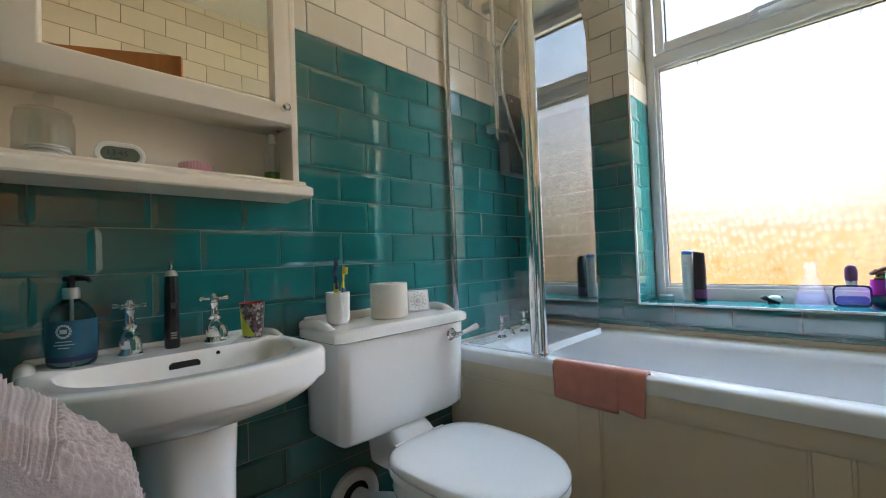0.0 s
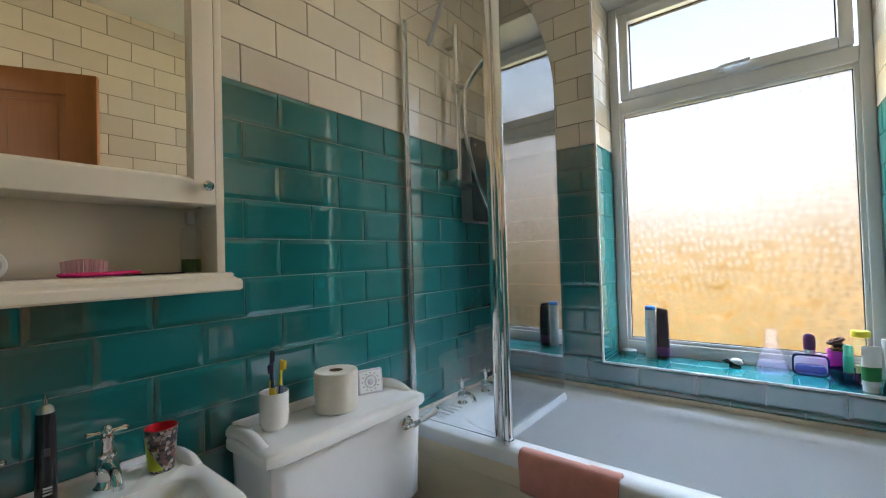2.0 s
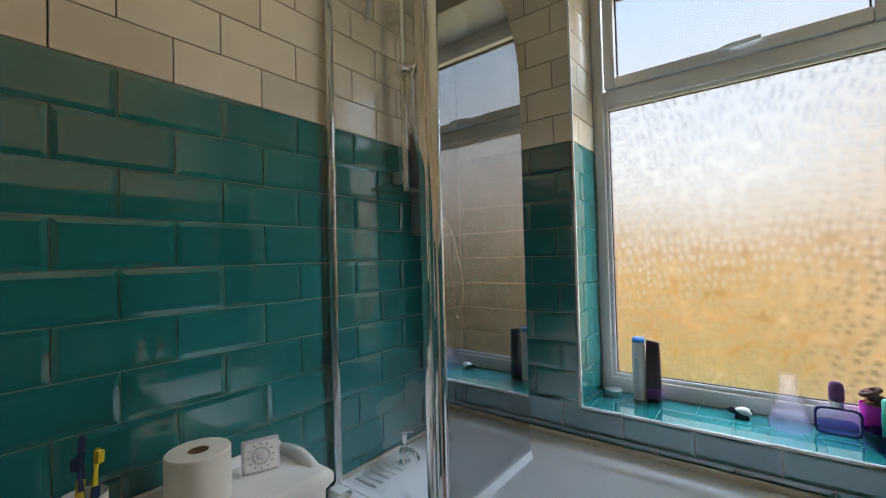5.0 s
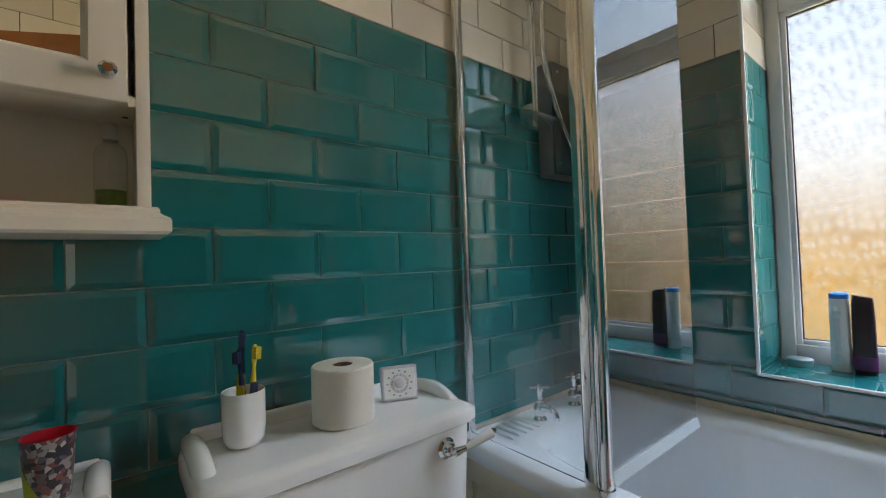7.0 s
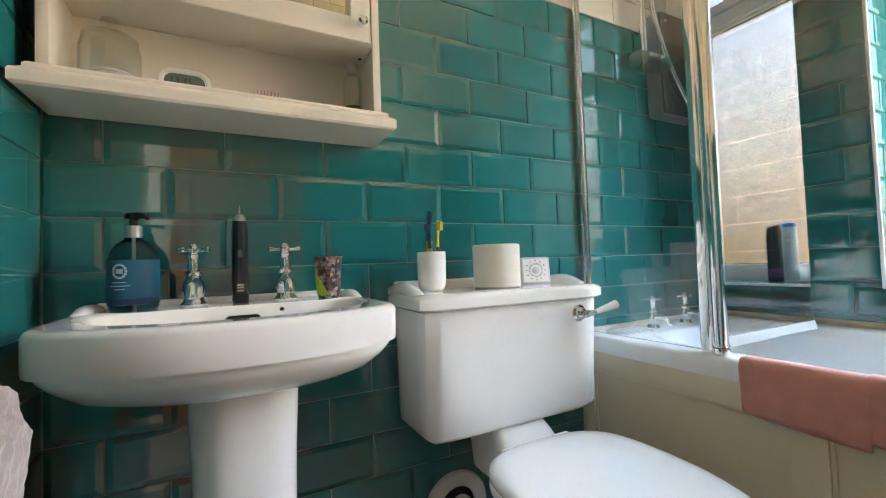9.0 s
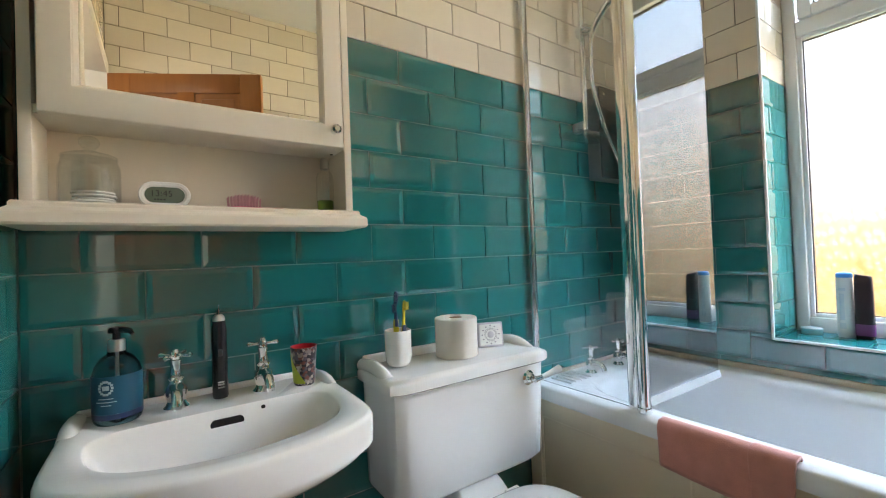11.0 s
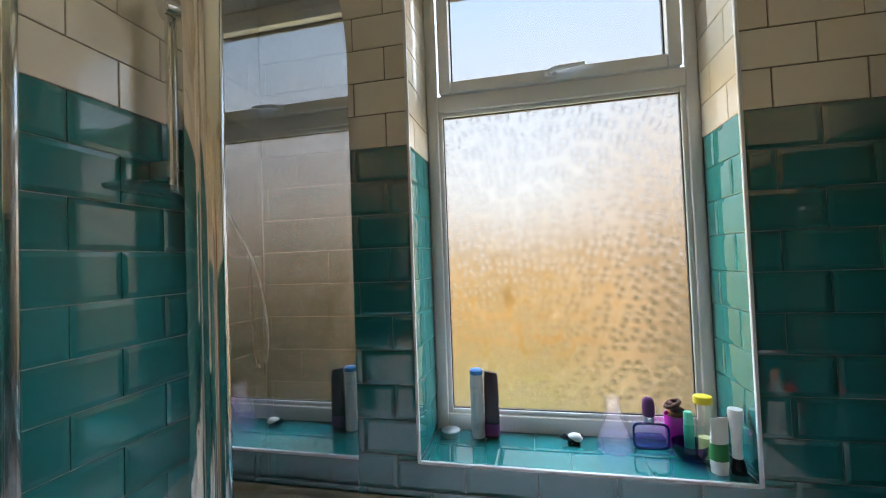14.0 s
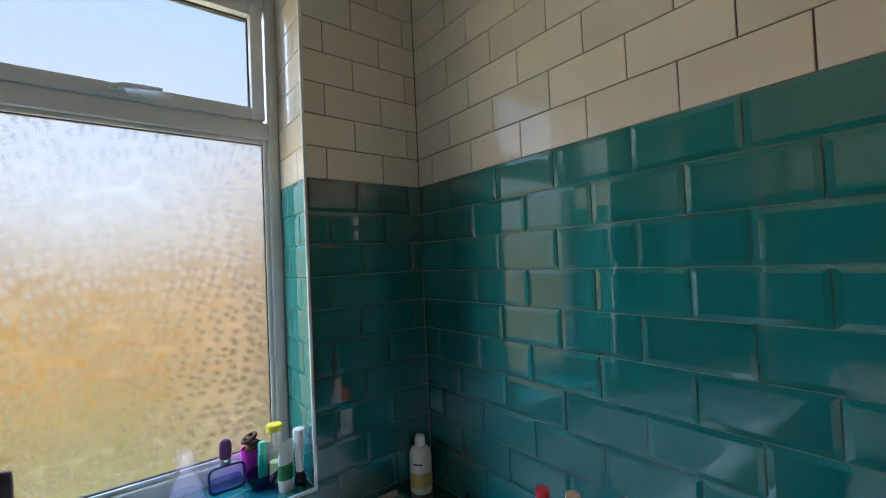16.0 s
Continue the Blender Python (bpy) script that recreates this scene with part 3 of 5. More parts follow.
# ---- pink bath mat over the rim ----
TERRY = surface("pink_terry", (0.62, 0.27, 0.22), 0.95, vary=0.25, scale=25, grain=420, relief=0.9, spec=0.1, sheen=0.4)
mat_thing = thing("bath_mat", 0.6, FRONT, RIM, "folded pink towelling bath mat over the bath rim", "bath mat")
mp_ = under(mat_thing, Matrix.Translation((-0.6, -FRONT, -RIM)))


def mat_sheet(x0, x1, drop, inner, off, wob):
    """A sheet that hangs from inside the rim over its edge and down in front."""
    path = [(inner, RIM - 0.03), (inner - 0.004, RIM - 0.004), (inner - 0.015, RIM + 0.010), (FRONT + 0.02, RIM + 0.012), (FRONT - 0.002, RIM + 0.009), (FRONT - 0.010, RIM - 0.006)]
    path += [(FRONT - 0.0115, RIM - 0.006 - drop * k / 8) for k in range(1, 9)]
    n = 30
    rows = []
    for i in range(n + 1):
        f = i / n
        x = x0 + (x1 - x0) * f
        row = []
        for j, (y, z) in enumerate(path):
            hang = max(0, j - 5) / 8
            ny = noise.noise(Vector((x * 9 + wob, z * 7, wob))) * 0.004 * (0.3 + hang)
            nz = noise.noise(Vector((x * 6, wob, 3))) * 0.012 * hang - 0.02 * hang * f * wob
            row.append((x + 0.008 * hang * (0.5 - f), y - off - ny, z + nz + off * (1 - hang)))
        rows.append(row)
    return rows


def thick_sheet(rows, t):
    """Give a grid of points thickness along its normals and close its edges."""
    bm = bmesh.new()
    grid = [[bm.verts.new(p) for p in r] for r in rows]
    for a, c in zip(grid, grid[1:]):
        for i in range(len(a) - 1):
            bm.faces.new((a[i], a[i + 1], c[i + 1], c[i]))
    bmesh.ops.recalc_face_normals(bm, faces=bm.faces)
    bmesh.ops.solidify(bm, geom=bm.faces, thickness=t)
    return bm


mp_("main_fold", thick_sheet(mat_sheet(0.466, 0.672, 0.095, -0.66, 0.0, 0.6), 0.009), TERRY, angle=180)
mp_("end_fold", thick_sheet(mat_sheet(0.664, 0.745, 0.094, -0.655, 0.002, 0.25), 0.009), TERRY, angle=180)

# ---- shower ----
shower = thing("shower_rail", 0.0, -0.38, 1.5, "chrome shower riser rail with hand shower and soap dish", "shower")
sh = under(shower, Matrix.Translation((0, 0.38, -1.5)))
RY = -0.381
sh("riser_rail", tube([(0.05, RY, 1.505), (0.05, RY, 2.19)], 0.012, 18), CHROME)
for z in (1.56, 2.12):
    bm = box(0.001, 0.052, RY - 0.017, RY + 0.017, z - 0.02, z + 0.02, 0.006)
    sh("rail_bracket", bm, SATIN)
bm = tube([(0.05, RY, 1.503), (0.05, RY, 1.53)], 0.014, 16)
sh("rail_end", bm, CHROME)
bm = loft([at_z(outline(0.10, -0.45, (0.045 + k, 0.155 - k, -0.555 + k, -0.345 - k), 5, 48), z) for k, z in ((0.012, 1.488), (0.002, 1.492), (0, 1.499), (0.003, 1.501), (0.012, 1.496))])
sh("soap_dish", bm, clear_glass("clear_dish_plastic", 2.6, (0.80, 0.86, 0.86)), "clear plastic soap dish")
bm = tube([(0.035, RY, 1.925), (0.078, RY, 1.93)], 0.021, 18)
tube([(0.070, RY - 0.045, 1.915), (0.070, RY - 0.04, 1.917), (0.078, RY + 0.03, 1.932), (0.079, RY + 0.036, 1.933)], 0.016, 18, bm, [0.013, 0.018, 0.018, 0.013])
sh("slider", bm, CHROME)
hp = spline([(0.084, -0.372, 1.895), (0.098, -0.369, 1.93), (0.148, -0.362, 1.99), (0.218, -0.352, 2.038)], 6)
sh("handset", tube(hp, 0.012, 14, None, [0.011 + 0.005 * i / len(hp) for i in range(len(hp))]), CHROME)
bm = lathe([(0.0, 0.0), (0.049, 0.0), (0.052, 0.004), (0.051, 0.012), (0.040, 0.022), (0.016, 0.028), (0.0, 0.029)], n=40)
bm.transform(look((0.240, -0.352, 2.036), (0.80, -0.95, 1.40)) @ pose(0, 0, -0.0, 180))
face = sh("shower_head", bm, surface("grey_spray_plate", (0.36, 0.43, 0.47), 0.35), "round pale grey spray head")
bm = bmesh.new()
for ring in range(1, 5):
    for k in range(ring * 7):
        a = 2 * math.pi * k / (ring * 7)
        lathe([(0.0018, 0.0), (0.0014, -0.002), (0.0004, -0.0024)], 0.0108 * ring * math.cos(a), 0.0108 * ring * math.sin(a), 6, bm)
bm.transform(look((0.240, -0.352, 2.036), (0.80, -0.95, 1.40)) @ pose(0, 0, -0.0, 180))
sh("nozzles", bm, WHITE_PLASTIC)
hose = spline([(0.084, -0.372, 1.896), (0.074, -0.362, 1.81), (0.068, -0.345, 1.71), (0.076, -0.295, 1.56), (0.084, -0.235, 1.45), (0.082, -0.165, 1.36), (0.075, -0.11, 1.24), (0.065, -0.08, 1.12), (0.055, -0.085, 1.05), (0.045, -0.105, 1.06), (0.038, -0.115, 1.2), (0.035, -0.115, 1.362)], 10)
sh("hose", tube(hose, 0.0075, 10, None, [0.0075 + 0.0009 * (i % 2) for i in range(len(hose))]), CHROME, "ribbed chrome hose")
unit = thing("shower_unit", 0.0, -0.255, 1.36, "dark grey shower control unit on the tiles", "shower unit")
su = under(unit, Matrix.Translation((0, 0.255, -1.36)))
plastic_grey = surface("mid_grey_plastic", (0.16, 0.16, 0.17), 0.4, relief=0.05)
su("casing", box(0.001, 0.058, -0.306, -0.09, 1.362, 1.735, 0.006), plastic_grey)
su("cover", box(0.058, 0.066, -0.303, -0.093, 1.366, 1.731, 0.003), surface("dark_glass_cover", (0.02, 0.02, 0.022), 0.12, coat=0.5), "glossy dark cover")
for z in (1.40, 1.70):
    bm = tube([(0.066, -0.28, z), (0.069, -0.28, z)], 0.006, 14)
    su("screw_cap", bm, CHROME)

# ---- basin ----
BY, BZ = -1.652, 0.80
basin = thing("wash_basin", 0, BY, 0, "white ceramic pedestal wash basin with two tap holes", "wash basin")
ba = under(basin, Matrix.Translation((0, -BY, 0)))


def D(inset, back=0.0, front=0.0, power=15):
    """The basin's plan, drawn in by an inset."""
    return outline(0.2, BY, (0.002 + back, 0.43, BY - 0.249 + inset, BY + 0.228 - inset), power, 96, (0.043, BY, 0.3735 - inset - front))


rings = [at_z(outline(0.13, BY, (0.03, 0.23, BY - 0.09, BY + 0.09), 6, 96), 0.668)]
for s, z in ((0.115, 0.674), (0.075, 0.686), (0.042, 0.703), (0.019, 0.725), (0.010, 0.738), (0.010, 0.744), (0.001, 0.746), (0.0, 0.752), (0.0, BZ - 0.008), (0.003, BZ - 0.002), (0.008, BZ)):
    rings.append(at_z(D(s, 0.0, s * 0.25), z))
inner = lambda k, f: outline(0.235, BY, (0.138 + k * 0.5, 0.5, BY - 0.212 + k, BY + 0.192 - k), 6, 96, (0.043, BY, 0.322 - k - f))
for k, z in ((0.0, BZ), (0.004, BZ - 0.004), (0.012, BZ - 0.02), (0.03, BZ - 0.055), (0.06, BZ - 0.085), (0.09, BZ - 0.103), (0.12, BZ - 0.108)):
    rings.append(at_z(inner(k, 0.0), z))
ba("bowl", loft(rings, True, True), CERAMIC, angle=55)
for e in (BY - 0.235, BY + 0.214):
    pts = spline([(0.006, e, BZ - 0.004), (0.045, e, BZ + 0.001), (0.08, e, BZ + 0.001), (0.105, e, BZ - 0.005), (0.13, e, BZ - 0.014)], 5)
    ba("corner_upstand", tube([(x, y, z - 0.004) for x, y, z in pts], 0.016, 14, None, [0.016] * (len(pts) - 3) + [0.014, 0.011, 0.006]), CERAMIC)
ba("back_upstand", box(0.001, 0.016, BY - 0.238, BY + 0.217, BZ - 0.004, BZ + 0.012, 0.006, 3), CERAMIC)
pr = []
for z, w, d in ((0.0, 0.105, 0.105), (0.04, 0.10, 0.10), (0.08, 0.085, 0.088), (0.3, 0.078, 0.08), (0.55, 0.082, 0.085), (0.69, 0.088, 0.093)):
    pr.append(at_z(outline(0.15, BY, (0.15 - d, 0.15 + d, BY - w, BY + w), 3.2, 40), z))
ba("pedestal", loft(pr), CERAMIC, "white ceramic pedestal")
# black plugs give the shade inside the overflow slot and chain hole
bm = bmesh.new()
loft([[(0.1455 + d, BY + 0.020 * math.copysign(1, math.cos(a)) + 0.009 * math.cos(a), BZ - 0.026 + 0.009 * math.sin(a)) for a in [2 * math.pi * (k + 0.5) / 20 for k in range(20)]] for d in (-0.003, 0.0012)], bm=bm)
ba("overflow_slot", bm, BLACK, "dark overflow slot")
ba("chain_hole", tube([(0.138, BY + 0.065, BZ - 0.012), (0.1428, BY + 0.065, BZ - 0.012)], 0.0042, 12), BLACK)
ba("waste", lathe([(0.0, 0.696), (0.03, 0.696), (0.031, 0.693), (0.02, 0.692)], 0.23, BY, 24), CHROME, "chrome waste")
pillar_tap(0.072, BY - 0.080, BZ, 0, 0.95, "chrome pillar tap on the basin", "basin taps", 12)
pillar_tap(0.072, BY + 0.080, BZ, 0, 0.95, "chrome pillar tap on the basin", "basin taps", 38)

# ---- toilet ----
TY = -1.078
toilet = thing("toilet", 0.0, TY, 0, "white ceramic close-coupled toilet with its lid down", "toilet")
to = under(toilet, Matrix.Translation((0, -TY, 0)))


def rect(x0, x1, y0, y1, p=14):
    return outline((x0 + x1) / 2, (y0 + y1) / 2, (x0, x1, y0, y1), p, 72)


body = [(0.018, 0.190, TY - 0.228, TY + 0.222, 0.488), (0.012, 0.200, TY - 0.240, TY + 0.232, 0.500), (0.010, 0.205, TY - 0.246, TY + 0.246, 0.762)]
to("cistern", loft([at_z(rect(*q[:4]), q[4]) for q in body]), CERAMIC, "white ceramic cistern", angle=50)
lid = [(0.008, 0.210, TY - 0.250, TY + 0.250, 0.762), (0.004, 0.219, TY - 0.259, TY + 0.259, 0.768), (0.004, 0.219, TY - 0.259, TY + 0.259, 0.786), (0.006, 0.216, TY - 0.256, TY + 0.256, 0.792),
       (0.010, 0.204, TY - 0.246, TY + 0.246, 0.797), (0.012, 0.196, TY - 0.236, TY + 0.236, 0.7975), (0.03, 0.17, TY - 0.2, TY + 0.2, 0.797)]
cl = to("cistern_lid", loft([at_z(rect(*q[:4]), q[4]) for q in lid]), CERAMIC, angle=50)
for s in (-1, 1):
    pts = spline([(0.008, TY + s * 0.236, 0.802), (0.05, TY + s * 0.238, 0.808), (0.09, TY + s * 0.238, 0.810), (0.125, TY + s * 0.237, 0.803), (0.15, TY + s * 0.236, 0.793), (0.17, TY + s * 0.235, 0.788)], 5)
    to("gallery_end", tube([(x, y, z - 0.005) for x, y, z in pts], 0.016, 14, None, [0.017] * (len(pts) - 4) + [0.016, 0.014, 0.010, 0.005]), CERAMIC, parent=None)
to("gallery_back", box(0.004, 0.018, TY - 0.238, TY + 0.238, 0.79, 0.822, 0.006, 3), CERAMIC)
bm = tube([(0.205, -0.905, 0.728), (0.209, -0.905, 0.728), (0.213, -0.905, 0.728), (0.222, -0.905, 0.728), (0.226, -0.905, 0.728)], 0.02, 20, None, [0.021, 0.021, 0.015, 0.013, 0.008])
tube([(0.232, -0.905, 0.728), (0.234, -0.893, 0.729), (0.237, -0.878, 0.731)], 0.007, 12, bm, [0.010, 0.008, 0.006])
lev = to("flush_lever", bm, CHROME, "chrome flush lever with a white grip")
pts = spline([(0.237, -0.880, 0.731), (0.240, -0.862, 0.735), (0.244, -0.838, 0.741), (0.247, -0.818, 0.746)], 4)
grip = to("grip", tube(pts, 0.009, 14, None, [0.006 + 0.0055 * i / len(pts) for i in range(len(pts))]), CERAMIC, "white ceramic grip", parent=lev)
tipb = tube([(0.247, -0.818, 0.746), (0.248, -0.812, 0.7475), (0.249, -0.806, 0.749)], 0.006, 12, None, [0.0085, 0.007, 0.003])
to("tip", tipb, CHROME, parent=lev)
neck = [(0.02, 0.18, TY - 0.07, TY + 0.072, 0.489), (0.03, 0.21, TY - 0.075, TY + 0.078, 0.47), (0.06, 0.26, TY - 0.08, TY + 0.085, 0.43), (0.08, 0.28, TY - 0.085, TY + 0.09, 0.38)]
to("neck", loft([at_z(rect(*q[:4], 6), q[4]) for q in neck]), CERAMIC)


def egg(scale, x_back=0.235, x_front=0.685, half=0.182):
    pts = []
    mx = x_back + (x_front - x_back) * 0.45
    for i in range(72):
        a = 2 * math.pi * i / 72
        c, s = math.cos(a), math.sin(a)
        p = 2.15 if c > 0 else 3.4
        lx = (x_front - mx) if c > 0 else (mx - x_back)
        r = 1 / ((abs(c) ** p + abs(s) ** p) ** (1 / p))
        pts.append((mx + lx * scale * r * c, TY + half * scale * r * s))
    return pts


pan = []
for s, dx, z in ((0.58, -0.06, 0.0), (0.56, -0.06, 0.03), (0.48, -0.07, 0.12), (0.50, -0.06, 0.2), (0.72, -0.03, 0.3), (0.92, -0.005, 0.37), (0.97, 0, 0.40), (0.95, 0, 0.425)):
    pan.append([(x + dx, y, z) for x, y in egg(s)])
to("pan", loft(pan), CERAMIC, "white ceramic pan")
to("seat", loft([at_z(egg(s), z) for s, z in ((0.96, 0.427), (1.0, 0.432), (1.0, 0.442), (0.985, 0.447))]), WHITE_PLASTIC, "white toilet seat")
to("seat_lid", loft([at_z(egg(s), z) for s, z in ((0.985, 0.449), (1.005, 0.453), (1.005, 0.461), (0.985, 0.467), (0.94, 0.471), (0.8, 0.474), (0.5, 0.475), (0.2, 0.4755))]),
   surface("glossy_seat_white", (0.80, 0.81, 0.82), 0.10, vary=0.02, relief=0.01, coat=0.3), "glossy white toilet lid", angle=60)
for s in (-1, 1):
    to("hinge", tube([(0.232, TY + s * 0.075 - 0.02, 0.452), (0.232, TY + s * 0.075 + 0.02, 0.452)], 0.012, 14), WHITE_PLASTIC)
collar = thing("soil_pipe_collar", 0.0, -1.16, 0.235, "white plastic collar round the soil pipe", "pipe collar")
sc = under(collar, Matrix.Translation((0, 1.16, -0.235)))
bm = lathe([(0.052, 0.0), (0.088, 0.0), (0.090, 0.006), (0.086, 0.014), (0.058, 0.017), (0.052, 0.014), (0.052, 0.0)], n=40, cap0=False, cap1=False)
bm.transform(pose(0.001, -1.16, 0.235, 0, 90, 0))
sc("flange", bm, WHITE_PLASTIC)
# black disc puts the shade of the gap round the pipe into colour
sc("pipe_socket", tube([(0.0015, -1.16, 0.235), (0.006, -1.16, 0.235)], 0.053, 32), BLACK)
sc("pipe", tube(spline([(0.006, -1.15, 0.225), (0.06, -1.14, 0.225), (0.13, -1.10, 0.23), (0.24, TY, 0.24)], 5), 0.036, 20), WHITE_PLASTIC, "white pan connector")

# ---- mirror cabinet ----
CY0, CY1, CX = -1.938, -1.372, 0.118
cab = thing("mirror_cabinet", 0, -1.655, 1.15, "cream painted mirror cabinet above an open shelf", "bathroom cabinet")
ca = under(cab, Matrix.Translation((0, 1.655, -1.15)))
CT = 1.97
ca("side_panel", box(0.002, CX, CY0, CY0 + 0.017, 1.19, CT, 0.0015), PAINT)
ca("side_panel", box(0.002, CX, CY1 - 0.017, CY1, 1.19, CT, 0.0015), PAINT)
ca("back_panel", box(0.002, 0.008, CY0 + 0.017, CY1 - 0.017, 1.19, CT), PAINT)
ca("cabinet_floor", box(0.008, CX - 0.002, CY0 + 0.017, CY1 - 0.017, 1.338, 1.354, 0.001), PAINT)
ca("top_board", box(0.002, 0.15, CY0 - 0.012, CY1 + 0.012, CT, CT + 0.022, 0.006), PAINT)
# shelf board with an ogee nosing
nose = [(0.0, 0.0), (0.006, 0.0), (0.009, 0.004), (0.009, 0.009), (0.014, 0.013), (0.020, 0.016), (0.022, 0.020), (0.022, 0.036), (0.018, 0.040), (0.0, 0.040)]
rings = []
zt = 1.192
for d, h in nose:
    e = min(d, 0.022)
    rings.append([(0.002, CY0 - e, zt - h), (0.128 + e, CY0 - e, zt - h), (0.128 + e, CY1 + e, zt - h), (0.002, CY1 + e, zt - h)])
ca("shelf_board", loft(rings), PAINT, angle=25)
DX0, DX1 = CX + 0.001, CX + 0.020
DY0, DY1, DZ0, DZ1 = -1.912, -1.398, 1.336, 1.955
MY0, MY1, MZ0, MZ1 = -1.868, -1.440, 1.384, 1.91
frame_steps = ((0, 0.0), (0, 0.017), (0.0015, 0.019), (0.003, 0.0195), (1, 0.0195), (1, 0.0))
rings = []
for k, dx in frame_steps:
    f = 1.0 if k == 1 else 0.0
    e = 0 if k == 1 else k
    y0, y1 = DY0 + e + f * (MY0 - DY0), DY1 - e + f * (MY1 - DY1)
    z0, z1 = DZ0 + e + f * (MZ0 - DZ0), DZ1 - e + f * (MZ1 - DZ1)
    rings.append([(DX0 + dx, y0, z0), (DX0 + dx, y1, z0), (DX0 + dx, y1, z1), (DX0 + dx, y0, z1)])
door = loft(rings + [rings[0]], False, False)
cdoor = ca("cabinet_door", door, PAINT)
bm = bmesh.new()
lip = [(0.0, 0.0), (0.004, -0.002), (0.009, -0.009), (0.010, -0.013)]
loft([[(DX1 - 0.0008 + dx, y, z) for y, z in ((MY0 - 0.001 + i, MZ0 - 0.001 + i), (MY1 + 0.001 - i, MZ0 - 0.001 + i), (MY1 + 0.001 - i, MZ1 + 0.001 - i), (MY0 - 0.001 + i, MZ1 + 0.001 - i))] for i, dx in lip], False, False, bm)
ca("inner_moulding", bm, PAINT, parent=cdoor, angle=20)
ca("mirror", box(DX0 + 0.002, DX1 - 0.012, MY0, MY1, MZ0, MZ1), MIRROR, "mirror glass", cdoor)
bm = tube([(DX1, -1.420, 1.372), (DX1 + 0.003, -1.420, 1.372), (DX1 + 0.010, -1.420, 1.372), (DX1 + 0.014, -1.420, 1.372), (DX1 + 0.021, -1.420, 1.372), (DX1 + 0.025, -1.420, 1.372)], 0.01, 18, None, [0.008, 0.008, 0.005, 0.010, 0.0105, 0.006])
ca("knob", bm, CHROME, "round chrome knob", cdoor)
ca("fixing_screw", tube([(0.06, -1.40, 1.337), (0.06, -1.40, 1.3385)], 0.004, 10), BLACK)


# ---- small things on basin and cistern ----
CT_Z = 0.798


def plastic(name, colour, rough=0.3, **more):
    return surface(name, colour, rough, vary=more.pop("vary", 0.06), relief=0.04, **more)


NAVY, YELLOW = plastic("navy_plastic", (0.015, 0.03, 0.10)), plastic("yellow_plastic", (0.75, 0.62, 0.04))
cup = thing("toothbrush_mug", 0.081, -1.245, CT_Z, "white ceramic mug on the cistern lid", "mug")
cup.scale = (0.95, 0.95, 0.97)
prof = [(0.0, 0.0), (0.022, 0.0), (0.030, 0.004), (0.0345, 0.014), (0.036, 0.03), (0.0365, 0.094), (0.0355, 0.0955), (0.034, 0.094), (0.033, 0.03), (0.028, 0.010), (0.0, 0.008)]
part("body", lathe(prof, n=40), CERAMIC, cup)


def toothbrush(x, y, lean, colour, label, length):
    """A toothbrush leaning in the mug: tapered handle, slim neck, head with bristles."""
    br = new("toothbrush")
    br.matrix_basis = pose(x, y, CT_Z + 0.010, lean[0], lean[1], lean[2])
    tagged(br, label, "toothbrush", "toothbrushes in the mug")
    h = length
    rings = []
    for z, w, d in ((0, 0.004, 0.003), (0.006, 0.006, 0.0045), (h * 0.4, 0.0065, 0.005), (h * 0.62, 0.005, 0.004), (h * 0.76, 0.0033, 0.0028), (h * 0.84, 0.0052, 0.0025), (h * 0.97, 0.0055, 0.0025), (h, 0.003, 0.0015)):
        rings.append([(w * math.cos(a), d * math.sin(a), z) for a in [2 * math.pi * k / 12 for k in range(12)]])
    part("handle", loft(rings), colour, br)
    bm = bmesh.new()
    for i in range(3):
        for j in range(7):
            x0, z0 = -0.0036 + 0.0036 * i, h * 0.85 + j * h * 0.019
            box(x0 - 0.0013, x0 + 0.0013, -0.012, -0.002, z0, z0 + 0.0024, bm=bm)
    part("bristles", bm, colour, br)
    part("grip", box(-0.0068, 0.0068, -0.0055, -0.001, h * 0.22, h * 0.6, 0.002), YELLOW if colour is NAVY else NAVY, br, "rubber grip stripe")


toothbrush(0.077, -1.251, (-2, 2, 70), NAVY, "navy toothbrush with a yellow grip in the mug", 0.182)
toothbrush(0.085, -1.236, (2, 3, 110), YELLOW, "yellow toothbrush with a navy grip in the mug", 0.158)
toothbrush(0.084, -1.243, (1, -3, 40), NAVY, "navy toothbrush with a yellow grip in the mug", 0.152)

roll = thing("toilet_roll", 0.097, -1.069, CT_Z, "full white toilet roll standing on the cistern", "toilet roll")
roll.scale = (0.92, 0.92, 0.96)
PAPER = surface("soft_paper", (0.82, 0.79, 0.72), 0.95, vary=0.05, grain=260, relief=0.35, spec=0.1)
prof = [(0.021, 0.0), (0.060, 0.0), (0.064, 0.003), (0.0645, 0.109), (0.062, 0.112), (0.021, 0.1115)]
bm = lathe(prof + [prof[0]], n=56, cap0=False, cap1=False)
for v in bm.verts:
    k = 1 + 0.010 * noise.noise(Vector((v.co.x * 30, v.co.y * 30, v.co.z * 4)))
    v.co.x *= k
    v.co.y *= k
part("paper", bm, PAPER, roll, angle=35)
part("core", lathe([(0.0208, 0.001), (0.0208, 0.1105), (0.0196, 0.1105), (0.0196, 0.001), (0.0208, 0.001)], n=32, cap0=False, cap1=False), surface("brown_card", (0.30, 0.20, 0.12), 0.9), roll, "brown cardboard core")

timer = thing("timer", 0.080, -0.930, CT_Z, "square pale dial timer propped on the cistern", "timer", turn=-22)
timer.scale = (0.91, 0.91, 0.91)
tilt = pose(0, 0, 0, 0, -8, 0)
LILAC = plastic("pale_lilac_plastic", (0.60, 0.57, 0.62))


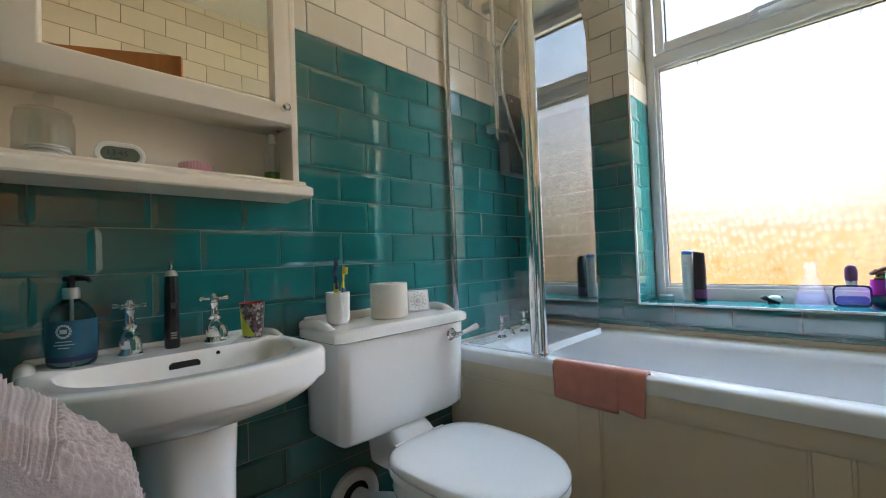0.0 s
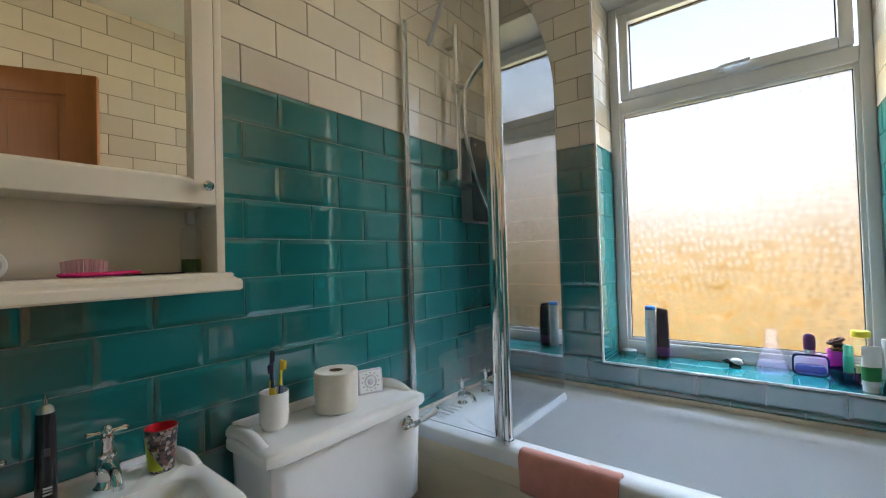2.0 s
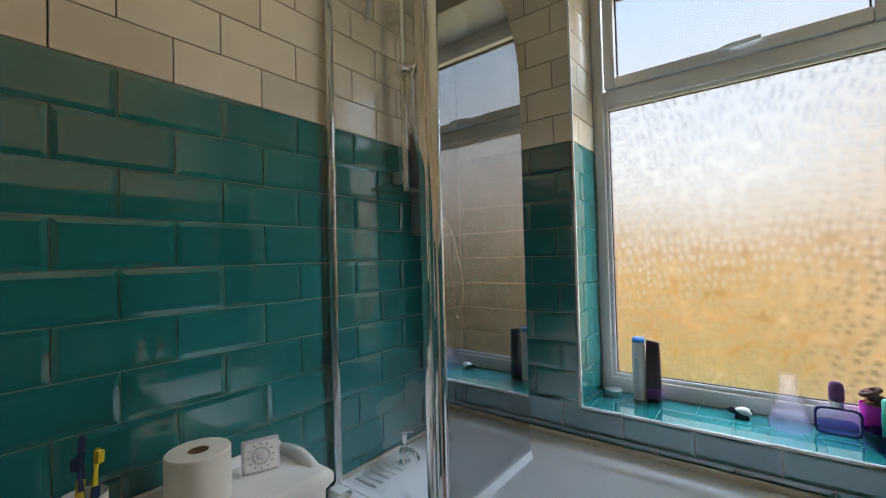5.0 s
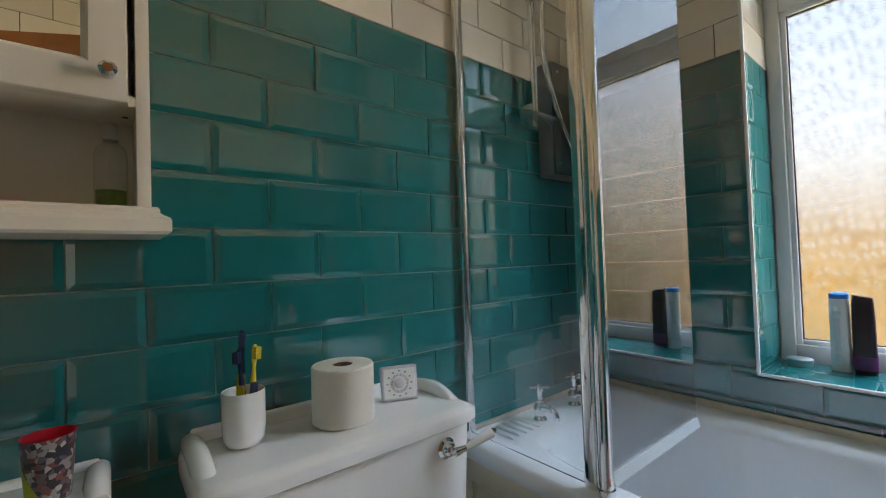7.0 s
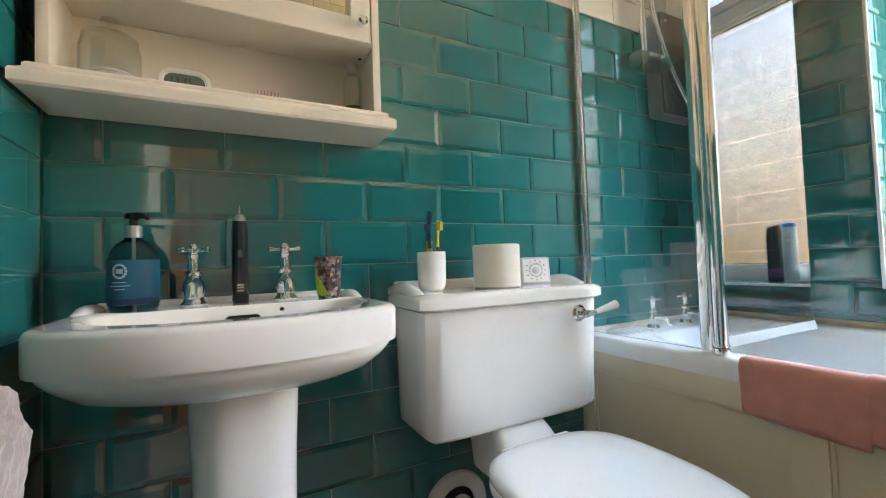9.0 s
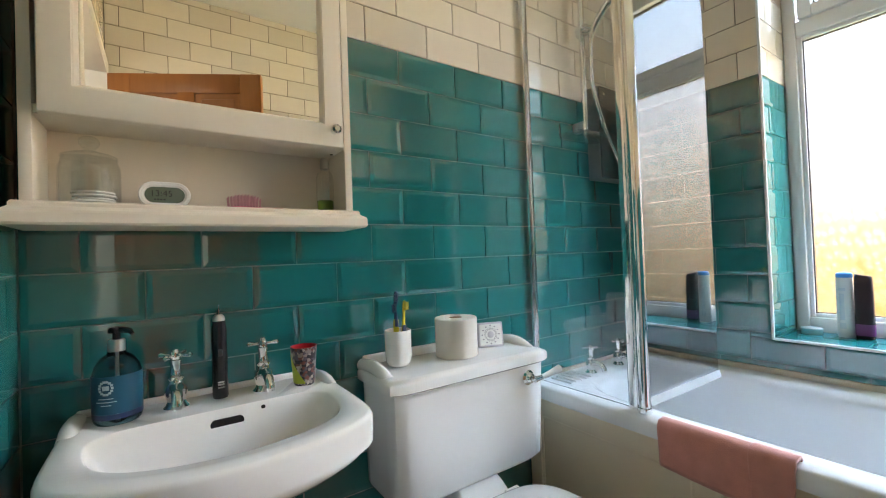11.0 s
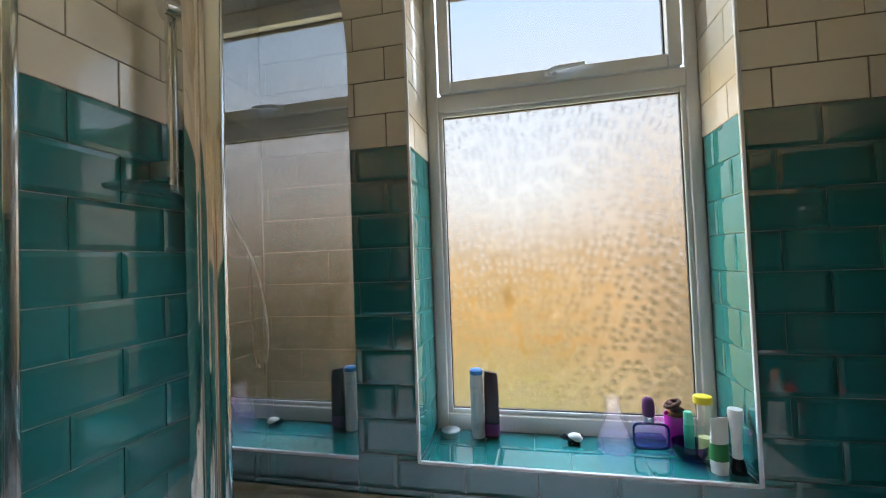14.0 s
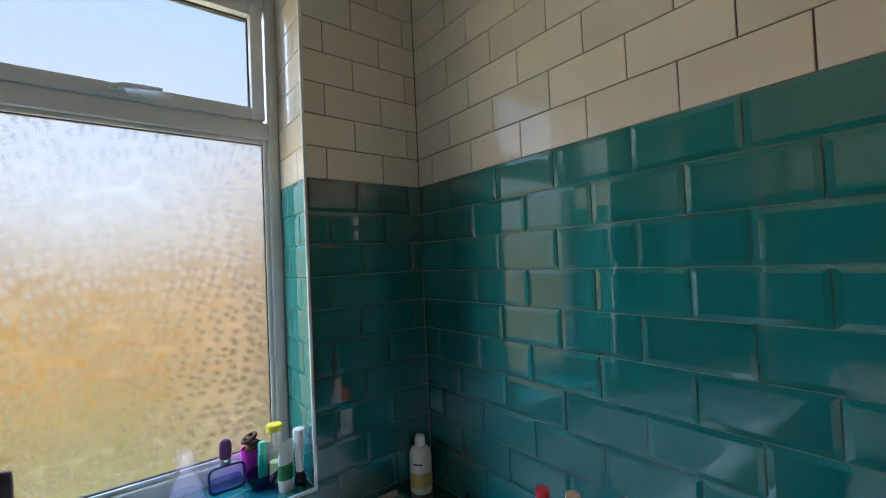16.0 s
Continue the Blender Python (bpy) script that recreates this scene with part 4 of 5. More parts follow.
def tpart(name, bm, mat, label="", parent=None):
    bm.transform(tilt)
    return part(name, bm, mat, parent or timer, label)


case = tpart("case", box(-0.010, 0.010, -0.044, 0.044, 0.0, 0.080, 0.004, 3), LILAC)
tpart("face", box(0.0095, 0.0112, -0.038, 0.038, 0.006, 0.074, 0.001, 1), WHITE_PLASTIC, "white dial face", case)
bm = bmesh.new()
for k in range(36):
    a = 2 * math.pi * k / 36
    r0, r1 = (0.0165, 0.0225)
    q = box(0.0110, 0.0117, -0.0006, 0.0006, r0, r1)
    q.transform(pose(0, 0, 0.040, math.degrees(a)))
    tmp = bpy.data.meshes.new("tick")
    q.to_mesh(tmp)
    q.free()
    bm.from_mesh(tmp)
    bpy.data.meshes.remove(tmp)
for k in range(12):
    a = 2 * math.pi * k / 12
    y, z = 0.029 * math.sin(a), 0.040 + 0.029 * math.cos(a)
    box(0.0110, 0.0117, y - 0.0022, y + 0.0022, z - 0.0016, z + 0.0016, bm=bm)
tpart("dial_marks", bm, plastic("grey_print", (0.20, 0.18, 0.22)), "grey dial marks", case)
bm = lathe([(0.0, 0.0), (0.011, 0.0), (0.0105, 0.003), (0.007, 0.0045), (0.0, 0.005)], n=28)
bm.transform(pose(0.0112, 0, 0.040, 0, 90, 0))
tpart("dial_knob", bm, LILAC, "", case)

ebrush = thing("electric_toothbrush", 0.058, -1.654, BZ, "black electric toothbrush handle standing on the basin", "electric toothbrush")
part("handle", lathe([(0.0, 0.0), (0.0135, 0.0), (0.0150, 0.004), (0.0150, 0.10), (0.0145, 0.14), (0.0125, 0.160), (0.0, 0.160)], n=32), BLACK, ebrush)
part("collar", lathe([(0.0125, 0.160), (0.011, 0.168), (0.0065, 0.173), (0.0, 0.173)], n=24), SATIN, ebrush, "grey collar")
part("drive_shaft", lathe([(0.004, 0.172), (0.0038, 0.184), (0.0015, 0.185), (0.0014, 0.193), (0.0, 0.1935)], n=14), CHROME, ebrush)
part("switch", box(0.0140, 0.0158, -0.004, 0.004, 0.088, 0.102, 0.0015), CHARCOAL, ebrush)
bm = bmesh.new()
for z in (0.022, 0.028, 0.033):
    box(0.0140, 0.0153, -0.006, 0.006, z, z + 0.003, bm=bm)
part("indicator_marks", bm, SATIN, ebrush)

soap = thing("soap_bottle", 0.072, -1.822, BZ, "blue hand soap pump bottle on the basin", "soap bottle")
soap.scale = (0.92, 0.92, 0.97)
SOAP = solid_glass("blue_soap_gel", (0.25, 0.42, 0.52), 0.02)
part("bottle", lathe([(0.0, 0.0), (0.036, 0.0), (0.0395, 0.004), (0.0405, 0.012), (0.0405, 0.088), (0.037, 0.104), (0.028, 0.118), (0.016, 0.127), (0.0135, 0.131), (0.0, 0.132)], n=44), SOAP, soap)
LABEL = plastic("teal_blue_label", (0.010, 0.085, 0.15), 0.4)


def wrap(r, a0, a1, z0, z1, n=28, t=0.0006):
    """A band of a label round a bottle."""
    rows = [[(r * math.cos(a), r * math.sin(a), z) for z in (z0, z1)] for a in [math.radians(a0 + (a1 - a0) * k / n) for k in range(n + 1)]]
    outer = [[((r + t) * p[0] / r, (r + t) * p[1] / r, p[2]) for p in row] for row in rows]
    return loft([[ro[0], oo[0], oo[1], ro[1]] for ro, oo in zip(rows, outer)])


lab = part("label", wrap(0.0406, -110, 110, 0.022, 0.090), LABEL, soap, "teal blue paper label")
part("label_band", wrap(0.0406, -110, 110, 0.012, 0.0215), NAVY, soap)
bm = bmesh.new()
for k in range(14):
    a = 2 * math.pi * k / 14
    wrap_a, z = -22 + 15 * math.cos(a), 0.070 + 0.0115 * math.sin(a)
    q = wrap(0.0413, wrap_a - 3.0, wrap_a + 3.0, z - 0.002, z + 0.002, 2)
    tmp = bpy.data.meshes.new("mark")
    q.to_mesh(tmp)
    q.free()
    bm.from_mesh(tmp)
    bpy.data.meshes.remove(tmp)
for z, a0, a1 in ((0.050, -40, -5), (0.044, -46, 2), (0.038, -34, -10)):
    q = wrap(0.0413, a0, a1, z, z + 0.0014, 10)
    tmp = bpy.data.meshes.new("mark")
    q.to_mesh(tmp)
    q.free()
    bm.from_mesh(tmp)
    bpy.data.meshes.remove(tmp)
q = wrap(0.0413, -30, -14, 0.066, 0.074, 4)
tmp = bpy.data.meshes.new("mark")
q.to_mesh(tmp)
q.free()
bm.from_mesh(tmp)
part("print", bm, plastic("pale_print", (0.62, 0.72, 0.76)), lab, "pale round emblem and lines")
part("collar", lathe([(0.0, 0.130), (0.0145, 0.130), (0.0145, 0.150), (0.013, 0.152), (0.0, 0.152)], n=28), SATIN, soap, "silver collar")
bm = lathe([(0.0, 0.151), (0.007, 0.151), (0.0065, 0.163), (0.014, 0.165), (0.015, 0.171), (0.012, 0.175), (0.0, 0.176)], n=24)
tube([(0.0, 0.0, 0.170), (0.016, 0.014, 0.170), (0.027, 0.024, 0.168), (0.031, 0.027, 0.163)], 0.005, 10, bm, [0.007, 0.006, 0.005, 0.004])
part("pump", bm, BLACK, soap, "black pump head")
part("dip_tube", tube([(0, 0, 0.004), (0, 0, 0.13)], 0.0025, 8), WHITE_PLASTIC, soap)

n = Nodes("printed_cup")
vor = n.add("ShaderNodeTexVoronoi", Scale=150.0)
n.link(n.coords(), vor.inputs["Vector"])
ramp = n.add("ShaderNodeValToRGB")
n.link(vor.outputs["Color"], ramp.inputs[0])
ramp.color_ramp.interpolation = "CONSTANT"
e = ramp.color_ramp.elements
e[0].color, e[1].color, e[1].position = (0.02, 0.02, 0.03, 1), (0.10, 0.09, 0.12, 1), 0.42
for p, c in ((0.58, (0.30, 0.27, 0.25)), (0.68, (0.16, 0.06, 0.05)), (0.80, (0.45, 0.42, 0.36))):
    e.new(p).color = (*c, 1)
n.link(ramp.outputs[0], n.bsdf.inputs["Base Color"])
n.bsdf.inputs["Roughness"].default_value = 0.3
tumbler = thing("plastic_cup", 0.080, -1.487, BZ, "small printed plastic cup with a red inside on the basin", "cup", turn=-30)
RED, LIME = plastic("red_plastic", (0.55, 0.015, 0.03)), plastic("lime_print", (0.42, 0.48, 0.03))
part("body", lathe([(0.0, 0.0), (0.0215, 0.0), (0.023, 0.003), (0.0285, 0.080), (0.0295, 0.085)], n=36, cap1=False), n.mat, tumbler)
part("lining", lathe([(0.0297, 0.0852), (0.0282, 0.0856), (0.0222, 0.006), (0.0, 0.005)], n=36, cap0=False), RED, tumbler, "glossy red lining and rim")
rows = []
for k in range(13):
    a = math.radians(-80 + 98 * k / 12)
    zt = 0.079 - 0.071 * k / 12
    rt = 0.0230 + 0.0055 * (zt - 0.003) / 0.077
    rows.append([((r + d) * math.cos(a), (r + d) * math.sin(a), z) for r, z, d in ((0.0232, 0.006, 0.0003), (rt, zt, 0.0003), (rt, zt, 0.0008), (0.0232, 0.006, 0.0008))])
part("print_panel", loft(rows), LIME, tumbler, "lime green printed panel")

# ---- on the cabinet shelf ----
SH = 1.1925
jar = thing("glass_jar", 0.056, -1.856, SH, "clear glass storage jar with cotton pads on the shelf", "jar")
part("jar_body", lathe([(0.0, 0.0), (0.040, 0.0), (0.044, 0.004), (0.0455, 0.015), (0.0455, 0.070), (0.042, 0.080), (0.040, 0.084), (0.0405, 0.088), (0.0385, 0.088), (0.039, 0.083), (0.041, 0.077), (0.0437, 0.069), (0.0437, 0.016), (0.041, 0.006), (0.0, 0.004)], n=44),
     THIN_GLASS, jar)
part("lid", lathe([(0.0, 0.088), (0.0415, 0.0885), (0.042, 0.092), (0.034, 0.096), (0.016, 0.100), (0.0085, 0.104), (0.0085, 0.107), (0.013, 0.112), (0.0155, 0.118), (0.014, 0.125), (0.009, 0.129), (0.0, 0.130)], n=36), THIN_GLASS, jar, "flat glass lid with a round knob")
COTTON = surface("white_cotton", (0.84, 0.83, 0.81), 1.0, relief=0.6, spec=0.05)
for k, (dx, dy) in enumerate(((0.004, 0.006), (-0.003, 0.004), (0.002, 0.007), (0.004, 0.005))):
    part("cotton_pad", lathe([(0.0, 0.0045 + k * 0.0055), (0.031, 0.0045 + k * 0.0055), (0.033, 0.007 + k * 0.0055), (0.031, 0.0097 + k * 0.0055), (0.0, 0.0098 + k * 0.0055)], dx, dy, 26), COTTON, jar)

clock = thing("digital_clock", 0.060, -1.742, SH, "white oval digital clock with a grey display", "clock", turn=0)


def pill(w, h, cz, n=24):
    r = h / 2
    return [(math.copysign(w / 2 - r, math.cos(a)) + r * math.cos(a), cz + r * math.sin(a)) for a in [2 * math.pi * (k + 0.5) / n for k in range(n)]]


part("case", loft([[(x, y, z) for y, z in pill(w, h, 0.026)] for x, w, h in ((-0.012, 0.080, 0.044), (-0.009, 0.086, 0.051), (0.010, 0.087, 0.052), (0.013, 0.083, 0.048), (0.0132, 0.074, 0.038), (0.011, 0.068, 0.032))]), WHITE_PLASTIC, clock, angle=30)
disp = part("display", loft([[(x, y, z) for y, z in pill(0.066, 0.031, 0.026)] for x in (0.0108, 0.0122)]), plastic("lcd_grey_green", (0.12, 0.16, 0.13), 0.2), clock, "grey-green display")


def lettering(name, text, size, place, mat, parent):
    """Raised letters from the built-in font, as a mesh."""
    cu = bpy.data.curves.new(name, "FONT")
    cu.body, cu.size, cu.extrude, cu.align_x, cu.align_y = text, size, 0.0002, "CENTER", "CENTER"
    tmp = bpy.data.objects.new(name, cu)
    scene.collection.objects.link(tmp)
    me = bpy.data.meshes.new_from_object(tmp.evaluated_get(bpy.context.evaluated_depsgraph_get()))
    bpy.data.objects.remove(tmp)
    me.transform(place)
    me.materials.append(mat)
    ob = new(name, me)
    ob.parent = parent
    return ob


INK = plastic("lcd_ink", (0.015, 0.02, 0.02))
lettering("digits", "13:45", 0.017, pose(0.0124, -0.006, 0.028, 90, 0, 90), INK, disp)
bm = bmesh.new()
for k in range(4):
    box(0.0121, 0.0126, -0.018 + k * 0.005, -0.0145 + k * 0.005, 0.0155, 0.018, bm=bm)
part("day_marks", bm, INK, disp)

PINK = plastic("hot_pink_plastic", (0.75, 0.03, 0.22), 0.25)
hb = thing("hairbrush", 0.052, -1.592, SH, "hot pink hairbrush lying bristles up on the shelf", "hairbrush")
rings = []
for y, w, t in ((-0.044, 0.006, 0.005), (-0.040, 0.016, 0.008), (-0.02, 0.025, 0.010), (0.005, 0.026, 0.010), (0.028, 0.018, 0.009), (0.036, 0.009, 0.009), (0.05, 0.0075, 0.010), (0.074, 0.009, 0.010), (0.082, 0.006, 0.007)):
    rings.append([(w * math.cos(a), y, 0.0052 + t / 2 * math.sin(a)) for a in [2 * math.pi * k / 16 for k in range(16)]])
part("back_and_handle", loft(rings), PINK, hb)
bm = bmesh.new()
for i in range(11):
    for j in range(7):
        y, x = -0.036 + i * 0.0062, -0.018 + j * 0.006
        if (x / 0.022) ** 2 + ((y + 0.006) / 0.036) ** 2 < 1:
            hgt = 0.034 - 0.008 * ((y + 0.006) / 0.036) ** 2
            tube([(x, y, 0.008), (x * 1.1, y * 1.05, hgt)], 0.0010, 5, bm)
            lathe([(0.0003, hgt - 0.001), (0.0014, hgt), (0.0003, hgt + 0.0014)], x * 1.1, y * 1.05, 5, bm)
part("bristles", bm, plastic("pale_pink_bristle", (0.72, 0.42, 0.46)), hb, "pale pink bristles")
comb = thing("comb", 0.068, -1.490, SH, "flat black comb lying on the shelf", "comb", turn=8)
bm = box(-0.005, 0.004, -0.055, 0.050, 0, 0.003, 0.001)
for k in range(34):
    box(0.0035, 0.022, -0.052 + k * 0.003, -0.0504 + k * 0.003, 0.0003, 0.0026, bm=bm)
part("comb_body", bm, BLACK, comb)
oil = thing("oil_bottle", 0.058, -1.418, SH, "slim clear bottle with green oil in its base", "bottle")
part("bottle", lathe([(0.0, 0.0), (0.019, 0.0), (0.0205, 0.003), (0.0205, 0.085), (0.017, 0.096), (0.009, 0.103), (0.009, 0.108), (0.0, 0.108)], n=28), THIN_GLASS, oil)
part("oil", lathe([(0.0, 0.002), (0.0188, 0.002), (0.0188, 0.030), (0.0, 0.030)], n=28), clear_glass("green_oil", 1.2, (0.55, 0.72, 0.25)), oil, "yellow-green oil")
part("cap", lathe([(0.0, 0.107), (0.0105, 0.107), (0.011, 0.110), (0.0105, 0.130), (0.008, 0.133), (0.0, 0.133)], n=24), plastic("grey_cap", (0.55, 0.54, 0.52)), oil)

# ---- on the window sill ----
SZ = 0.7492
tin = thing("small_tin", 0.552, 0.188, SZ, "small round silver tin on the sill", "tin")
part("base", lathe([(0.0, 0.0), (0.029, 0.0), (0.030, 0.002), (0.030, 0.012), (0.0, 0.012)], n=36), SATIN, tin)
part("lid", lathe([(0.0305, 0.011), (0.031, 0.012), (0.031, 0.020), (0.029, 0.022), (0.018, 0.0235), (0.0, 0.024)], n=36), SATIN, tin)

spray = thing("deodorant_can", 0.643, 0.195, SZ, "white deodorant can with a blue cap on the sill", "can")
part("can", lathe([(0.0, 0.0), (0.021, 0.0), (0.0225, 0.003), (0.0225, 0.190), (0.0218, 0.193), (0.0218, 0.2045), (0.0, 0.2045)], n=32), plastic("white_can_enamel", (0.72, 0.73, 0.75)), spray)
part("cap", lathe([(0.0, 0.204), (0.0215, 0.204), (0.022, 0.206), (0.0215, 0.217), (0.016, 0.2215), (0.0, 0.222)], n=32), plastic("blue_cap", (0.03, 0.20, 0.55)), spray, "blue cap")
bm = bmesh.new()
for z0, z1, a in ((0.06, 0.15, 16), (0.03, 0.05, 22), (0.16, 0.17, 26)):
    q = wrap(0.0226, -100 - a, -100 + a, z0, z1, 8)
    tmp = bpy.data.meshes.new("mark")
    q.to_mesh(tmp)
    q.free()
    bm.from_mesh(tmp)
    bpy.data.meshes.remove(tmp)
part("print", bm, plastic("pale_blue_print", (0.58, 0.63, 0.70)), spray, "pale blue print")

sham = thing("shampoo_bottle", 0.691, 0.190, SZ, "dark brown flat bottle with a slanted top", "bottle")
rings = []
for z, w, d, s in ((0.0, 0.020, 0.013, 0), (0.004, 0.0235, 0.016, 0), (0.06, 0.024, 0.017, 0), (0.15, 0.0235, 0.016, 0), (0.185, 0.0225, 0.015, 0), (0.196, 0.022, 0.014, 0), (0.212, 0.021, 0.008, 0.004), (0.214, 0.017, 0.004, 0.004)):
    rings.append([(x, y, z - s * x / 0.022) for x, y in outline(0, 0, (-w, w, -d, d), 3.5, 32)])
part("bottle", loft(rings), plastic("dark_brown_plastic", (0.035, 0.018, 0.022), 0.25), sham)
part("foot_band", loft([at_z(outline(0, 0, (-w, w, -d, d), 3.5, 32), z) for w, d, z in ((0.0243, 0.0173, 0.012), (0.0246, 0.0176, 0.05))], False, False), plastic("purple_band", (0.13, 0.02, 0.12)), sham, "purple band")

toy = thing("toy_figure", 0.942, 0.180, SZ, "small dark toy animal with a white back", "toy")
bm = bmesh.new()
for c, r, s in (((0.0, 0, 0.016), 0.017, (1.35, 0.9, 0.85)), ((-0.026, 0, 0.020), 0.010, (1.0, 0.95, 0.95)), ((-0.036, 0, 0.020), 0.005, (1.2, 0.9, 0.8)), ((-0.014, 0.010, 0.005), 0.005, (1, 1, 1)),
                ((-0.014, -0.010, 0.005), 0.005, (1, 1, 1)), ((0.014, 0.010, 0.005), 0.005, (1, 1, 1)), ((0.014, -0.010, 0.005), 0.005, (1, 1, 1)), ((0.024, 0, 0.024), 0.005, (1, 0.8, 1.4))):
    bmesh.ops.create_uvsphere(bm, u_segments=16, v_segments=10, radius=r, matrix=Matrix.LocRotScale(c, None, s))
part("toy_body", bm, BLACK, toy)
bm = bmesh.new()
bmesh.ops.create_uvsphere(bm, u_segments=16, v_segments=10, radius=0.0175, matrix=Matrix.LocRotScale((0.004, 0, 0.0195), None, (1.35, 0.92, 0.82)))
part("white_back", bm, WHITE_PLASTIC, toy, "white back")

flask = thing("conical_flask", 1.056, 0.150, SZ, "lavender tinted conical flask on the sill", "flask")
prof = [(0.0, 0.0), (0.046, 0.0), (0.0515, 0.005), (0.052, 0.012), (0.046, 0.04), (0.034, 0.075), (0.0235, 0.098), (0.0205, 0.108), (0.0203, 0.150), (0.0222, 0.158), (0.0222, 0.161), (0.0203, 0.160), (0.0187, 0.150), (0.0189, 0.108), (0.022, 0.097),
        (0.0325, 0.074), (0.0445, 0.039), (0.050, 0.012), (0.045, 0.003), (0.0, 0.003)]
part("flask_body", lathe(prof, n=40), cloudy_glass("lavender_glass", 1.12, (0.985, 0.98, 1.0), (0.86, 0.82, 1.0), 0.010), flask).visible_shadow = False
part("liquid", lathe([(0.0, 0.0035), (0.044, 0.0035), (0.0485, 0.012), (0.038, 0.046), (0.0, 0.046)], n=40), cloudy_glass("lavender_liquid", 1.08, (0.90, 0.91, 1.0), (0.62, 0.66, 1.0), 0.022), flask, "lavender liquid").visible_shadow = False

perf = thing("perfume_bottle", 1.163, 0.192, SZ, "square clear perfume bottle with a purple cap", "perfume bottle")
part("glass", loft([[(x, y, z) for x, z in outline(0, 0.038, (-0.049, 0.049, 0.001, 0.075), 6, 40)] for y in (-0.018, 0.018)]), cloudy_glass("blue_perfume_glass", 1.25, (0.90, 0.91, 0.99), (0.72, 0.74, 1.0), 0.012), perf, angle=30).visible_shadow = False
bm = loft([[(x, y, z) for x, z in outline(0, 0.038, (-0.051 + k, 0.051 - k, 0.0 + k, 0.077 - k), 6, 40)] for y, k in ((-0.0185, 0.006), (-0.0215, 0.003), (-0.0215, 0), (-0.015, 0), (-0.015, 0.006), (-0.0185, 0.006))], False, False)
part("rim", bm, plastic("dark_blue_rim", (0.01, 0.015, 0.10), 0.15), perf, "dark blue rim")
part("perfume", loft([[(x, y, z) for x, z in outline(0, 0.021, (-0.043, 0.043, 0.006, 0.036), 7, 32)] for y in (-0.012, 0.012)]), clear_glass("blue_perfume", 1.1, (0.35, 0.38, 0.85)), perf, "blue perfume", 30).visible_shadow = False
part("neck", lathe([(0.0, 0.075), (0.016, 0.075), (0.016, 0.092), (0.0, 0.092)], n=24), SATIN, perf)
part("cap", lathe([(0.0, 0.091), (0.0155, 0.091), (0.0175, 0.098), (0.018, 0.125), (0.015, 0.141), (0.008, 0.147), (0.0, 0.148)], n=28), plastic("plum_cap", (0.10, 0.02, 0.10)), perf, "plum cap")

mag = thing("beaker", 1.243, 0.205, SZ, "magenta plastic beaker filled with hair bands", "beaker")
part("beaker_wall", lathe([(0.0, 0.0), (0.027, 0.0), (0.029, 0.003), (0.034, 0.095), (0.0325, 0.095), (0.0275, 0.005), (0.0, 0.004)], n=32), plastic("magenta_plastic", (0.50, 0.02, 0.40), 0.25), mag)
random.seed(9)
for k in range(5):
    a0 = random.uniform(0, 6.28)
    cxk, cyk, czk, rk = random.uniform(-0.012, 0.012), random.uniform(-0.012, 0.012), 0.094 + 0.008 * k, random.uniform(0.014, 0.019)
    pts = [(cxk + rk * math.cos(a), cyk + rk * math.sin(a), czk + 0.009 * math.sin(a + a0)) for a in [2 * math.pi * j / 18 for j in range(19)]]
    part("hair_band", tube(pts, 0.006, 8, None, [0.0055 + 0.0015 * (j % 2) for j in range(19)]), surface("band_cloth", [(0.10, 0.035, 0.02), (0.30, 0.10, 0.03), (0.05, 0.02, 0.02), (0.14, 0.05, 0.04), (0.08, 0.03, 0.02)][k], 0.9, relief=0.6), mag)

bowl_p = thing("trinket_bowl", 1.252, 0.128, SZ, "dark purple glass bowl with odds and ends", "bowl")
part("bowl_wall", lathe([(0.0, 0.0), (0.026, 0.0), (0.036, 0.006), (0.044, 0.024), (0.046, 0.046), (0.0445, 0.046), (0.042, 0.024), (0.034, 0.009), (0.0, 0.006)], n=40), clear_glass("purple_glass", 1.5, (0.45, 0.25, 0.55)), bowl_p)
teal = thing("teal_tube", 1.258, 0.150, SZ + 0.0065, "teal lip balm tube standing in the bowl", "tube")
part("tube_body", lathe([(0.0, 0.0), (0.0125, 0.0), (0.0135, 0.002), (0.0135, 0.082), (0.0, 0.082)], n=24), plastic("teal_plastic", (0.05, 0.50, 0.38)), teal)
part("cap", lathe([(0.0, 0.0815), (0.0125, 0.0815), (0.0125, 0.112), (0.010, 0.117), (0.0, 0.118)], n=24), plastic("mint_plastic", (0.16, 0.66, 0.50)), teal)
yel = thing("tablet_tube", 1.287, 0.118, SZ + 0.0065, "tall clear tube with a yellow cap", "tube")
part("tube_body", lathe([(0.0, 0.0), (0.0185, 0.0), (0.020, 0.002), (0.020, 0.155), (0.0, 0.155)], n=28), cloudy_glass("pale_green_tube", 1.2, (0.95, 0.97, 0.90), (0.9, 0.95, 0.7), 0.018), yel)
part("cap", lathe([(0.0, 0.154), (0.0235, 0.154), (0.024, 0.157), (0.024, 0.170), (0.022, 0.173), (0.0, 0.174)], n=32), YELLOW, yel, "yellow cap")
part("tablets", lathe([(0.0, 0.003), (0.016, 0.003), (0.016, 0.06), (0.0, 0.06)], n=20), plastic("pale_tablets", (0.62, 0.66, 0.40), 0.8), yel)
cream = thing("cream_tube", 1.298, 0.058, SZ, "white squeeze tube with a green label", "tube", turn=20)
rings = []
